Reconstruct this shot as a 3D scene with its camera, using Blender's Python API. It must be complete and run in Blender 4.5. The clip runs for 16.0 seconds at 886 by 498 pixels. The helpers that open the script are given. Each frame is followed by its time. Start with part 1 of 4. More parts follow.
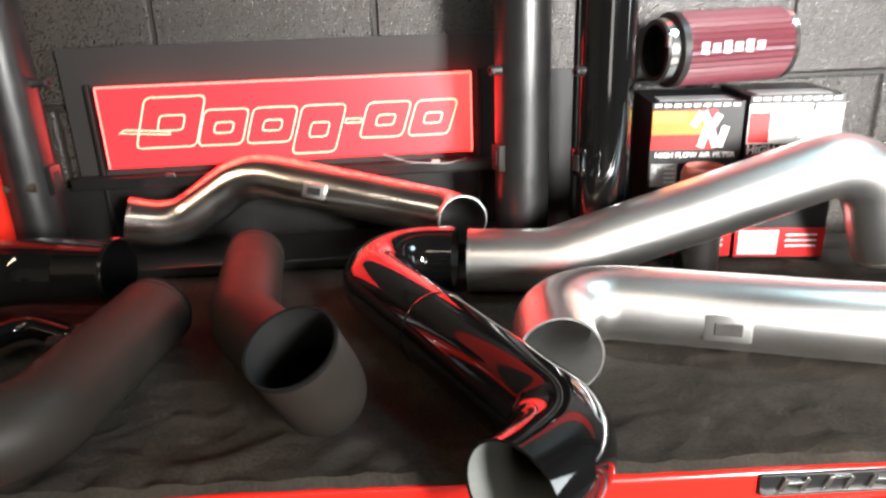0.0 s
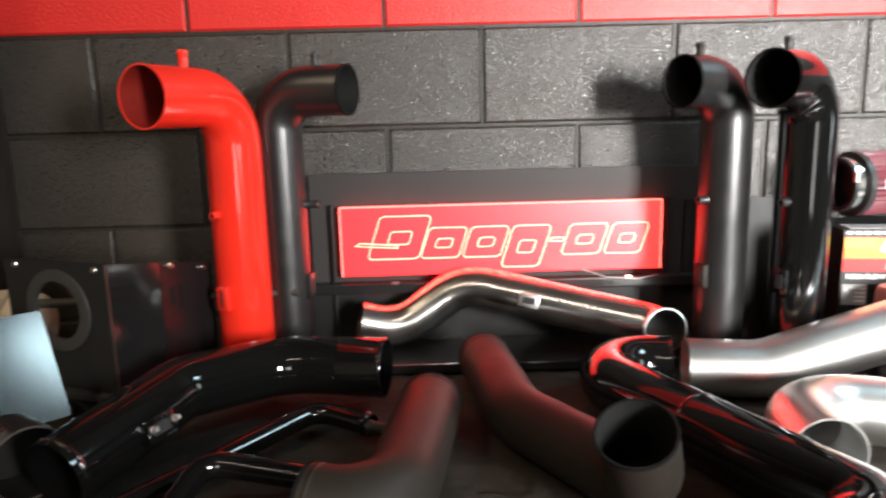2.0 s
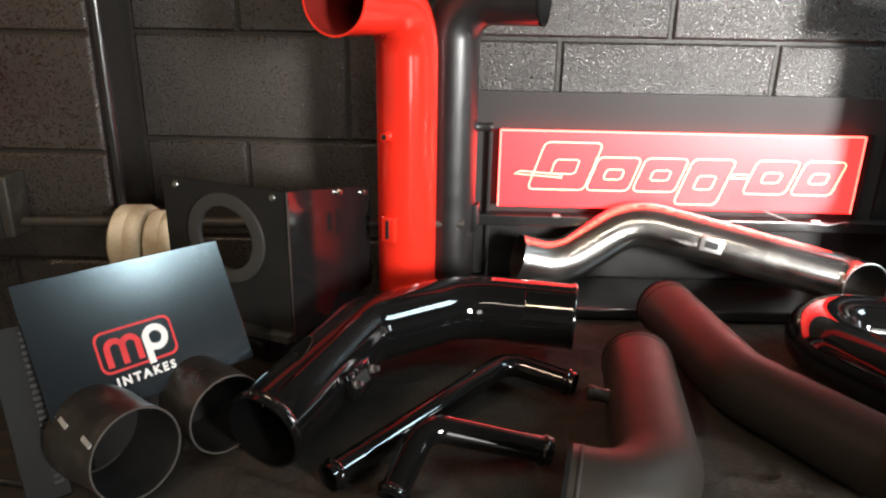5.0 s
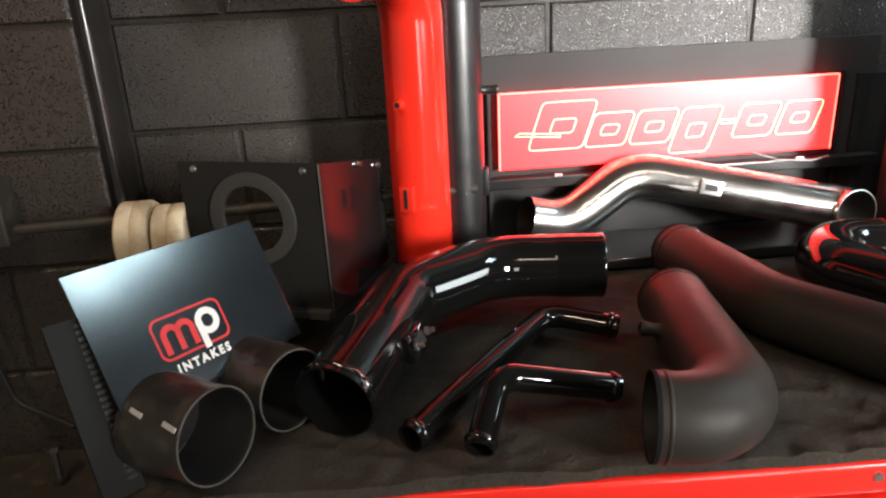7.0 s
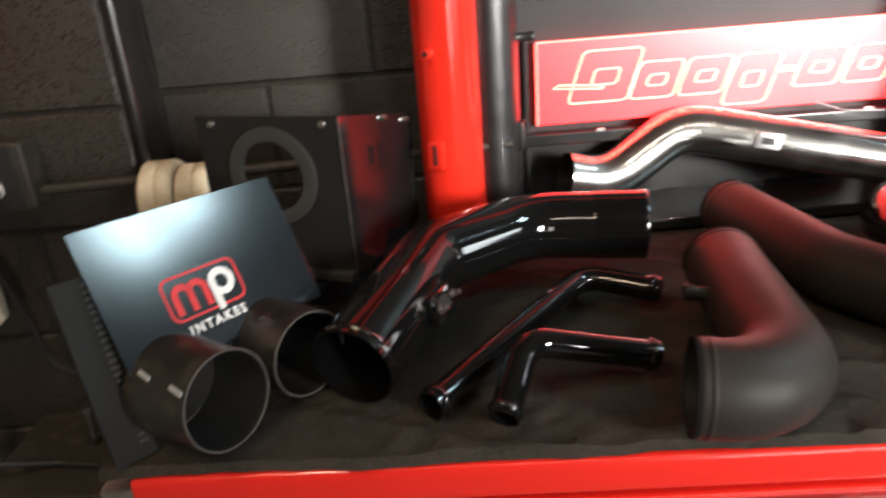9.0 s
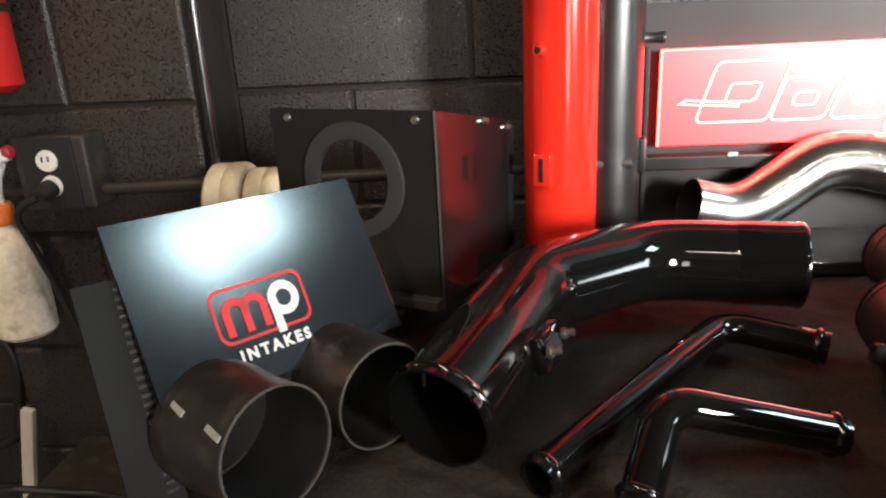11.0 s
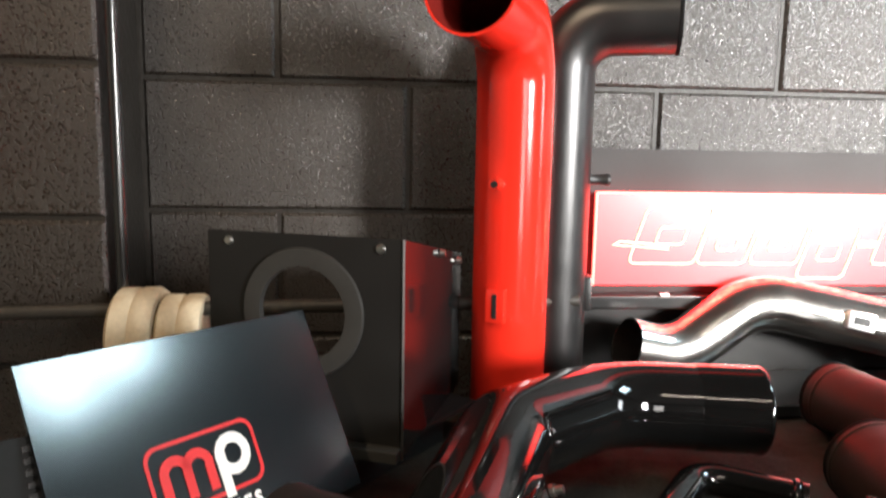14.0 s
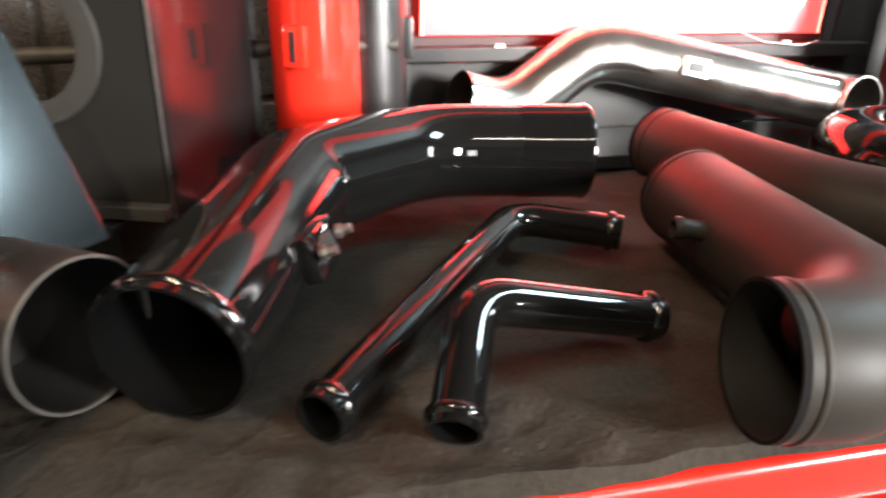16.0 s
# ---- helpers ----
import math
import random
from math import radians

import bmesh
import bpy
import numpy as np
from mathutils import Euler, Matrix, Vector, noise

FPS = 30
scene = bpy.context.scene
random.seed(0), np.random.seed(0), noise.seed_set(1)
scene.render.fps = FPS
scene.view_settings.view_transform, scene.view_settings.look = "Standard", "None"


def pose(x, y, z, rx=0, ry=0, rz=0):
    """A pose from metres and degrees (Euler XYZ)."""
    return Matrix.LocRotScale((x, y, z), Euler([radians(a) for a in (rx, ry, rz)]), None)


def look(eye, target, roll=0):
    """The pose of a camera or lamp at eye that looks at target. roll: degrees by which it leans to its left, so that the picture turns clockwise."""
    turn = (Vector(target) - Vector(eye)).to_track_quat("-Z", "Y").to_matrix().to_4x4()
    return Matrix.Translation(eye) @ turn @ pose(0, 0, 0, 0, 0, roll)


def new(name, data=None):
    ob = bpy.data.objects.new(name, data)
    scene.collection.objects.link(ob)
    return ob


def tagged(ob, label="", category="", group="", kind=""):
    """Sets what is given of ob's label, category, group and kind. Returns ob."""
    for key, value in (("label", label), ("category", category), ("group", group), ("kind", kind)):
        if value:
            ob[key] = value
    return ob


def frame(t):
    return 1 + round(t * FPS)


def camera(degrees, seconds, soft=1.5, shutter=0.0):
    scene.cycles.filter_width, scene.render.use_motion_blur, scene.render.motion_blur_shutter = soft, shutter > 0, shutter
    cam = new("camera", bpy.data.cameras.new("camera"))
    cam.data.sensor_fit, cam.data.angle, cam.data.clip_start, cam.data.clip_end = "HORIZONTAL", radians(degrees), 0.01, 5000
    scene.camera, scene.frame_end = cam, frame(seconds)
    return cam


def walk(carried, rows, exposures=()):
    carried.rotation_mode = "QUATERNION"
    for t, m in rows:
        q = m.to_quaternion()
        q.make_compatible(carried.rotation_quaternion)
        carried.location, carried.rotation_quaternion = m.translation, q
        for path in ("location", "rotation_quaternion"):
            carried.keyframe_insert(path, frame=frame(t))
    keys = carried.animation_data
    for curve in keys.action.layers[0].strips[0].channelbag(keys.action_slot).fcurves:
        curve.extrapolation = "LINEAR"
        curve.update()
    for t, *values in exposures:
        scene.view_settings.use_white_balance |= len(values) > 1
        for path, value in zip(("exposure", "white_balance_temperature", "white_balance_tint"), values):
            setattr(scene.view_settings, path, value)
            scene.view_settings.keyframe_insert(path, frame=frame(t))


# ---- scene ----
cam = camera(65.6, 16.0, soft=2.2, shutter=0.5)
PATH = [
    (0, (-0.099, 0.043, 1.336), (0.027, 1.918, 0.652), -2.1),
    (0.5, (-0.226, -0.007, 1.337), (0.068, 1.895, 0.792), -1.6),
    (1, (-0.345, -0.048, 1.337), (-0.149, 1.882, 0.852), -1.5),
    (1.5, (-0.365, -0.076, 1.372), (-0.233, 1.875, 0.955), -2.0),
    (2, (-0.432, -0.09, 1.388), (-0.41, 1.875, 1.012), -1.5),
    (2.5, (-0.465, -0.088, 1.379), (-0.617, 1.863, 0.966), -2.3),
    (3, (-0.515, -0.078, 1.367), (-0.79, 1.853, 0.925), -1.6),
    (3.5, (-0.554, -0.058, 1.358), (-0.929, 1.846, 0.875), -1.1),
    (4, (-0.589, 0.007, 1.351), (-0.862, 1.916, 0.821), -0.4),
    (4.2, (-0.613, 0.039, 1.387), (-0.842, 1.945, 0.827), -0.0),
    (6.3, (-0.85, 0.054, 1.429), (-0.61, 1.904, 0.708), -0.8),
    (6.5, (-0.86, 0.043, 1.405), (-0.643, 1.915, 0.733), -2.7),
    (7, (-0.861, 0.037, 1.371), (-0.71, 1.916, 0.703), -2.9),
    (7.5, (-0.857, 0.035, 1.345), (-0.614, 1.929, 0.75), -2.0),
    (8, (-0.834, 0.041, 1.37), (-0.495, 1.919, 0.772), -2.7),
    (8.5, (-0.808, 0.052, 1.387), (-0.376, 1.902, 0.763), -2.1),
    (9, (-0.829, 0.085, 1.34), (-0.829, 1.938, 0.588), -4.6),
    (9.2, (-0.842, 0.103, 1.315), (-0.9, 1.972, 0.605), -3.1),
    (11.3, (-0.89, 0.247, 1.25), (-1.117, 2.142, 0.652), -2.1),
    (11.5, (-0.936, 0.257, 1.236), (-1.19, 2.159, 0.673), -0.9),
    (12, (-1.017, 0.279, 1.229), (-1.211, 2.203, 0.716), 2.8),
    (12.5, (-1.018, 0.305, 1.235), (-0.96, 2.266, 0.845), 3.7),
    (13, (-1.001, 0.305, 1.255), (-0.846, 2.282, 0.997), 1.7),
    (13.5, (-0.988, 0.289, 1.27), (-0.803, 2.275, 1.131), 0.7),
    (14, (-0.975, 0.295, 1.259), (-0.793, 2.268, 0.989), 1.0),
    (14.5, (-0.96, 0.303, 1.237), (-0.703, 2.245, 0.833), 0.5),
    (15, (-0.946, 0.318, 1.205), (-0.655, 2.202, 0.6), 0.3),
    (15.5, (-0.932, 0.333, 1.174), (-0.567, 2.156, 0.436), 0.9),
    (16, (-0.88, 0.363, 1.163), (-0.373, 2.131, 0.377), 1.3),
]
walk(cam, [(t, look(eye, target, roll)) for t, eye, target, roll in PATH],
     exposures=[(0.0, -0.26), (0.5, -0.52), (1.5, -0.4), (2.0, -0.28), (2.5, -0.02), (3.0, 0.1), (4.0, 0.12), (6.5, 0.05), (9.0, 0.05), (11.5, 0.45), (12.0, 0.82), (12.5, 0.72), (13.0, 0.75), (13.5, 0.73), (14.0, 0.3), (14.5, 0.2), (15.0, 0.35), (15.5, 0.7), (16.0, 1.32)])

# ---------------------------------------------------------------- light
world = bpy.data.worlds.new("world")
scene.world = world
world.use_nodes = True
world.node_tree.nodes["Background"].inputs[0].default_value = (0.02, 0.021, 0.023, 1)
world.node_tree.nodes["Background"].inputs[1].default_value = 0.3


def area_lamp(name, eye, target, sx, sy, power, colour, spread=180):
    data = bpy.data.lights.new(name, "AREA")
    data.shape, data.size, data.size_y, data.energy, data.color = "RECTANGLE", sx, sy, power, colour
    data.spread = radians(spread)
    ob = new(name, data)
    ob.matrix_world = look(eye, target)
    return ob


# work light to the right, daylight through the door behind, ceiling tubes
area_lamp("work_light", (1.40, -1.75, 1.68), (0.64, 1.3, 1.28), 0.50, 0.75, 74, (1.0, 0.98, 0.955), 71)
area_lamp("door_light", (0.80, -3.90, 1.30), (0.0, 1.4, 1.2), 0.9, 1.9, 36, (1.0, 0.97, 0.92))
area_lamp("side_door_light", (3.25, 0.30, 1.55), (0.0, 0.9, 1.1), 0.35, 1.4, 20, (0.90, 0.97, 1.0))
for dy in (-0.16, 0.16):
    area_lamp("tube_light", (1.55, 0.66 + dy, 2.78), (1.55, 0.66 + dy, 0), 0.75, 0.22, 18, (0.66, 0.91, 1.0))
area_lamp("tube_light", (-0.55, -0.9, 2.78), (-0.55, -0.9, 0), 1.2, 0.06, 8, (1.0, 0.86, 0.70))
area_lamp("tube_light", (-1.75, -0.2, 2.78), (-1.75, -0.2, 0), 0.06, 1.2, 21, (1.0, 0.76, 0.52))

# ---------------------------------------------------------------- materials


def material(name, colour, rough=0.5, metal=0.0, coat=0.0, vary=0.12, scale=8.0, grain=200.0, bump=0.0, depth=0.001,
             rough_vary=0.0, stain_or_sheen=None, stain_or_sheen_amount=0.0, random_value=0.0, emit=None, spec=0.5, stretch=None, fleck=0.0):
    m = bpy.data.materials.new(name)
    m.use_nodes = True
    nt = m.node_tree
    b = nt.nodes["Principled BSDF"]
    b.inputs["Roughness"].default_value = rough
    b.inputs["Metallic"].default_value = metal
    b.inputs["Coat Weight"].default_value = coat
    b.inputs["Coat Roughness"].default_value = 0.04
    b.inputs["Specular IOR Level"].default_value = spec
    geo = nt.nodes.new("ShaderNodeNewGeometry")
    place = geo.outputs["Position"]
    if stretch:
        vm = nt.nodes.new("ShaderNodeVectorMath")
        vm.operation = "MULTIPLY"
        nt.links.new(place, vm.inputs[0])
        vm.inputs[1].default_value = stretch
        place = vm.outputs[0]
    n1 = nt.nodes.new("ShaderNodeTexNoise")
    n1.inputs["Scale"].default_value, n1.inputs["Detail"].default_value = scale, 6
    n2 = nt.nodes.new("ShaderNodeTexNoise")
    n2.inputs["Scale"].default_value, n2.inputs["Detail"].default_value = grain, 5
    nt.links.new(place, n1.inputs["Vector"])
    nt.links.new(place, n2.inputs["Vector"])
    mix = nt.nodes.new("ShaderNodeMath")
    mix.operation = "MULTIPLY_ADD"
    mix.inputs[1].default_value = 0.5
    nt.links.new(n2.outputs["Fac"], mix.inputs[0])
    half = nt.nodes.new("ShaderNodeMath")
    half.operation = "MULTIPLY"
    half.inputs[1].default_value = 0.5
    nt.links.new(n1.outputs["Fac"], half.inputs[0])
    nt.links.new(half.outputs[0], mix.inputs[2])
    rng = nt.nodes.new("ShaderNodeMapRange")
    rng.inputs["From Min"].default_value, rng.inputs["From Max"].default_value = 0.3, 0.7
    rng.inputs["To Min"].default_value, rng.inputs["To Max"].default_value = 1 - vary, 1 + vary
    nt.links.new(mix.outputs[0], rng.inputs["Value"])
    value = rng.outputs["Result"]
    if random_value:
        info = nt.nodes.new("ShaderNodeObjectInfo")
        r2 = nt.nodes.new("ShaderNodeMapRange")
        r2.inputs["To Min"].default_value, r2.inputs["To Max"].default_value = 1 - random_value, 1 + random_value
        nt.links.new(info.outputs["Random"], r2.inputs["Value"])
        mul = nt.nodes.new("ShaderNodeMath")
        mul.operation = "MULTIPLY"
        nt.links.new(value, mul.inputs[0])
        nt.links.new(r2.outputs["Result"], mul.inputs[1])
        value = mul.outputs[0]
    scale_colour = nt.nodes.new("ShaderNodeVectorMath")
    scale_colour.operation = "SCALE"
    scale_colour.inputs[0].default_value = colour
    nt.links.new(value, scale_colour.inputs["Scale"])
    out = scale_colour.outputs[0]
    if stain_or_sheen:
        n3 = nt.nodes.new("ShaderNodeTexNoise")
        n3.inputs["Scale"].default_value, n3.inputs["Detail"].default_value = scale * 1.7, 8
        nt.links.new(place, n3.inputs["Vector"])
        ramp = nt.nodes.new("ShaderNodeMapRange")
        ramp.inputs["From Min"].default_value, ramp.inputs["From Max"].default_value = 0.52, 0.72
        ramp.inputs["To Max"].default_value = stain_or_sheen_amount
        nt.links.new(n3.outputs["Fac"], ramp.inputs["Value"])
        blend = nt.nodes.new("ShaderNodeMix")
        blend.data_type = "RGBA"
        nt.links.new(ramp.outputs["Result"], blend.inputs["Factor"])
        nt.links.new(out, blend.inputs["A"])
        blend.inputs["B"].default_value = (*stain_or_sheen, 1)
        out = blend.outputs["Result"]
    nt.links.new(out, b.inputs["Base Color"])
    if rough_vary:
        rr = nt.nodes.new("ShaderNodeMapRange")
        rr.inputs["From Min"].default_value, rr.inputs["From Max"].default_value = 0.3, 0.7
        rr.inputs["To Min"].default_value, rr.inputs["To Max"].default_value = max(0.02, rough - rough_vary), rough + rough_vary
        nt.links.new(n1.outputs["Fac"], rr.inputs["Value"])
        nt.links.new(rr.outputs["Result"], b.inputs["Roughness"])
    if fleck:
        fr = nt.nodes.new("ShaderNodeMapRange")
        fr.inputs["From Min"].default_value, fr.inputs["From Max"].default_value = 0.40, 0.60
        fr.inputs["To Min"].default_value, fr.inputs["To Max"].default_value = max(0.05, rough - fleck * 0.4), rough + fleck
        nt.links.new(n2.outputs["Fac"], fr.inputs["Value"])
        nt.links.new(fr.outputs["Result"], b.inputs["Roughness"])
    if bump:
        bp = nt.nodes.new("ShaderNodeBump")
        bp.inputs["Strength"].default_value, bp.inputs["Distance"].default_value = bump, depth
        nt.links.new(n2.outputs["Fac"], bp.inputs["Height"])
        nt.links.new(bp.outputs["Normal"], b.inputs["Normal"])
    if emit:
        b.inputs["Emission Color"].default_value = (*emit[0], 1)
        b.inputs["Emission Strength"].default_value = emit[1]
    return m


M_BLOCK = material("grey_block_paint", (0.0190, 0.0138, 0.0096), 0.32, vary=0.4, scale=4, grain=300, bump=0.80, depth=0.0025, random_value=0.12, spec=0.85, fleck=0.34, stain_or_sheen=(0.035, 0.029, 0.022), stain_or_sheen_amount=0.25)
M_BLOCK_RED = material("red_block_paint", (0.62, 0.022, 0.018), 0.40, vary=0.1, scale=5, grain=170, bump=0.6, depth=0.003, random_value=0.05)
M_MORTAR = material("painted_mortar", (0.017, 0.0140, 0.0108), 0.5, vary=0.2, grain=120, bump=0.6, depth=0.003)
M_WALL = material("pale_wall_paint", (0.10, 0.095, 0.09), 0.6, vary=0.15, scale=2, bump=0.3)
# added pale grey-green tone, there to be mirrored in the gloss black pipe
M_WALL_REFLECTOR = material("pale_reflector_wall", (0.42, 0.43, 0.37), 0.6, vary=0.12, scale=2, bump=0.3)
M_CEIL = material("ceiling_paint", (0.13, 0.127, 0.12), 0.7, vary=0.1, scale=2)
M_FLOOR = material("concrete_floor", (0.22, 0.21, 0.20), 0.55, vary=0.25, scale=2.5, grain=60, bump=0.3, rough_vary=0.1)
M_CLOTH = material("black_cloth", (0.068, 0.058, 0.048), 0.92, vary=0.35, scale=14, grain=210, bump=0.7, depth=0.0022, spec=0.2, stain_or_sheen=(0.080, 0.068, 0.056), stain_or_sheen_amount=0.35)
M_RED_GLOSS = material("red_powder_coat", (0.80, 0.028, 0.014), 0.16, coat=0.4, vary=0.04, scale=20, grain=500, bump=0.08, depth=0.0004)
M_RED_DULL = material("dark_red_overspray", (0.20, 0.012, 0.008), 0.5, vary=0.2, scale=30)
M_CART = material("red_cart_enamel", (0.72, 0.022, 0.014), 0.24, coat=0.3, vary=0.06, scale=6, grain=300, bump=0.05, depth=0.0004)
M_MATTE = material("matte_black_powder_coat", (0.010, 0.010, 0.010), 0.33, vary=0.12, scale=25, grain=1400, bump=0.25, depth=0.0003, rough_vary=0.04, spec=0.85)
M_SATIN = material("satin_graphite_coat", (0.0215, 0.0182, 0.0152), 0.50, vary=0.12, scale=25, grain=1400, bump=0.25, depth=0.0003, rough_vary=0.05, spec=0.22)
M_GLOSS = material("gloss_black_powder_coat", (0.004, 0.004, 0.004), 0.05, coat=0.4, vary=0.1, scale=40, grain=300, bump=0.05, depth=0.0004)
# shade within pipe mouths, slots and holes, put into a dark colour
M_INSIDE_SHADE = material("shade_dark_inside", (0.012, 0.012, 0.012), 0.55, vary=0.2, scale=30)
# grey-green tone stands for light falling into the S-bent pipe's mouth
M_INSIDE_LIT = material("lit_grey_green_pipe_inside", (0.17, 0.178, 0.168), 0.5, vary=0.12, scale=20)
M_RIM = material("dull_black_cut_edge", (0.010, 0.010, 0.010), 0.85, vary=0.2, scale=40, spec=0.05)
M_CHROME = material("polished_metal", (0.93, 0.91, 0.87), 0.20, metal=1, vary=0.04, scale=20, grain=60, bump=0.06, depth=0.001, rough_vary=0.04)
M_ALU = material("brushed_aluminium", (0.92, 0.915, 0.90), 0.33, metal=1, vary=0.06, scale=12, grain=260, bump=0.12, depth=0.0004, rough_vary=0.05, stretch=(0.3, 1, 1))
M_STEEL = material("bright_zinc_steel", (0.62, 0.61, 0.59), 0.28, metal=1, vary=0.1, scale=60)
M_DARKSTEEL = material("dark_steel", (0.20, 0.19, 0.18), 0.42, metal=1, vary=0.2, scale=40)
M_ACRYLIC = material("gloss_black_sheet", (0.010, 0.010, 0.010), 0.09, vary=0.1, scale=10, rough_vary=0.02, spec=0.45)
M_ABS = material("matt_black_sheet", (0.012, 0.0115, 0.011), 0.45, vary=0.15, scale=14, grain=700, bump=0.15, depth=0.0003, rough_vary=0.06, spec=0.35)
# the pale brown blotches imitate a mottled sheen on the silicone
M_RUBBER = material("black_silicone", (0.018, 0.016, 0.0145), 0.36, vary=0.25, scale=22, grain=350, bump=0.1, depth=0.0005, rough_vary=0.10, stain_or_sheen=(0.06, 0.052, 0.043), stain_or_sheen_amount=0.6)
M_RUBBER_IN = material("black_silicone_lining", (0.02, 0.019, 0.018), 0.35, vary=0.2, scale=20)
M_EDGE = material("pale_silicone_rim", (0.065, 0.06, 0.054), 0.5, vary=0.35, scale=60)
M_RING = material("grey_rubber", (0.034, 0.033, 0.031), 0.5, vary=0.12, scale=30)
M_PANEL = material("smoked_grey_panel", (0.034, 0.031, 0.030), 0.55, vary=0.08, scale=6, rough_vary=0.04, spec=0.3)
M_FRAME = material("black_frame_paint", (0.012, 0.012, 0.012), 0.28, vary=0.1, scale=20)
M_SIGN = material("lit_red_acrylic", (0.75, 0.01, 0.03), 0.34, vary=0.05, scale=8, emit=((1.0, 0.014, 0.011), 5.0), spec=1.0)
M_SIGN_LINE = material("lit_engraved_line", (0.9, 0.5, 0.4), 0.4, vary=0.05, emit=((1.0, 0.30, 0.16), 4.0))
M_SIGN_EDGE = material("lit_acrylic_edge", (0.9, 0.2, 0.2), 0.4, vary=0.05, emit=((1.0, 0.10, 0.07), 5.5))
M_CARD = material("black_satin_card", (0.006, 0.008, 0.010), 0.165, vary=0.06, scale=5, grain=900, spec=1.0)
M_INK_RED = material("red_print", (0.62, 0.012, 0.012), 0.4, vary=0.05)
M_INK_WHITE = material("white_print", (0.78, 0.78, 0.76), 0.45, vary=0.05)
M_INK_BLACK = material("black_print", (0.012, 0.012, 0.012), 0.4, vary=0.1)
M_INK_ORANGE = material("orange_print", (0.85, 0.20, 0.03), 0.4, vary=0.1)
M_INK_YELLOW = material("yellow_print", (0.75, 0.60, 0.06), 0.45, vary=0.1)
M_INK_GREY = material("grey_print", (0.35, 0.35, 0.35), 0.45, vary=0.1)
M_FILTER = material("red_filter_gauze", (0.125, 0.026, 0.036), 0.42, coat=0.35, vary=0.2, scale=30, grain=800, bump=0.4, depth=0.0006)
M_EXT = material("extinguisher_red", (0.62, 0.018, 0.015), 0.25, coat=0.3, vary=0.06, scale=12)
M_SLEEVE = material("pale_red_silicone", (0.50, 0.16, 0.13), 0.45, vary=0.1, scale=25)
M_LABEL = material("paper_label", (0.72, 0.71, 0.68), 0.55, vary=0.08, scale=30)
M_BOTTLE = material("cloudy_dirty_plastic", (0.86, 0.77, 0.62), 0.38, vary=0.2, scale=25, grain=120, stain_or_sheen=(0.30, 0.23, 0.15), stain_or_sheen_amount=0.6)
M_ORANGE = material("orange_plastic", (0.80, 0.20, 0.04), 0.4, vary=0.06, scale=30)
M_WHITEP = material("white_plastic", (0.82, 0.81, 0.78), 0.38, vary=0.06, scale=30, stain_or_sheen=(0.4, 0.37, 0.32), stain_or_sheen_amount=0.4)
M_REDP = material("red_plastic", (0.40, 0.03, 0.03), 0.4, vary=0.06, scale=30)
M_CREAM = material("dirty_cream_plastic", (0.66, 0.56, 0.40), 0.45, vary=0.15, scale=18, stain_or_sheen=(0.42, 0.29, 0.15), stain_or_sheen_amount=0.65)
M_BLACKP = material("black_plastic", (0.02, 0.02, 0.02), 0.4, vary=0.15, scale=30)
M_DUSTY = material("dusty_black_plastic", (0.030, 0.027, 0.022), 0.55, vary=0.3, scale=20, stain_or_sheen=(0.12, 0.095, 0.065), stain_or_sheen_amount=0.45)
M_CONDUIT = material("black_painted_conduit", (0.016, 0.0155, 0.015), 0.20, vary=0.1, scale=20, spec=0.9)
M_CABLE = material("black_cable", (0.015, 0.015, 0.015), 0.45, vary=0.1)
M_WOOD = material("pale_wood", (0.74, 0.68, 0.58), 0.6, vary=0.2, scale=20, stretch=(8, 8, 0.5))
M_GREYP = material("grey_plastic_strip", (0.009, 0.009, 0.0085), 0.5, vary=0.2, scale=20, spec=0.2)

# ---------------------------------------------------------------- shape helpers


def part(name, bm, mat, parent, label="", smooth=False):
    mesh = bpy.data.meshes.new(name)
    bmesh.ops.recalc_face_normals(bm, faces=bm.faces)
    bm.to_mesh(mesh)
    bm.free()
    for m in mat if isinstance(mat, (list, tuple)) else [mat]:
        mesh.materials.append(m)
    if smooth:
        for p in mesh.polygons:
            p.use_smooth = True
        mesh.set_sharp_from_angle(angle=radians(40))
    ob = new(name, mesh)
    if parent is not None:
        ob.parent = parent
    if label:
        tagged(ob, label)
    return ob


def thing(name, label, category, group="", at=None):
    return_ob = new(name)
    return_ob.empty_display_size = 0.02
    if at is not None:
        return_ob.matrix_world = at
    return tagged(return_ob, label, category, group)


def add_box(bm, centre, size, bevel=0.0, turn=None, segments=2):
    made = bmesh.ops.create_cube(bm, size=1.0)["verts"]
    m = Matrix.Translation(centre) @ (turn.to_4x4() if turn is not None else Matrix()) @ Matrix.Diagonal((*size, 1))
    bmesh.ops.transform(bm, matrix=m, verts=made)
    if bevel:
        edges = list({e for v in made for e in v.link_edges})
        bmesh.ops.bevel(bm, geom=edges, offset=bevel, segments=segments, affect="EDGES", profile=0.6)
    return bm


def box(centre, size, bevel=0.0, turn=None, segments=2):
    return add_box(bmesh.new(), centre, size, bevel, turn, segments)


def frame_to(axis):
    return Vector(axis).normalized().to_track_quat("Z", "Y").to_matrix()


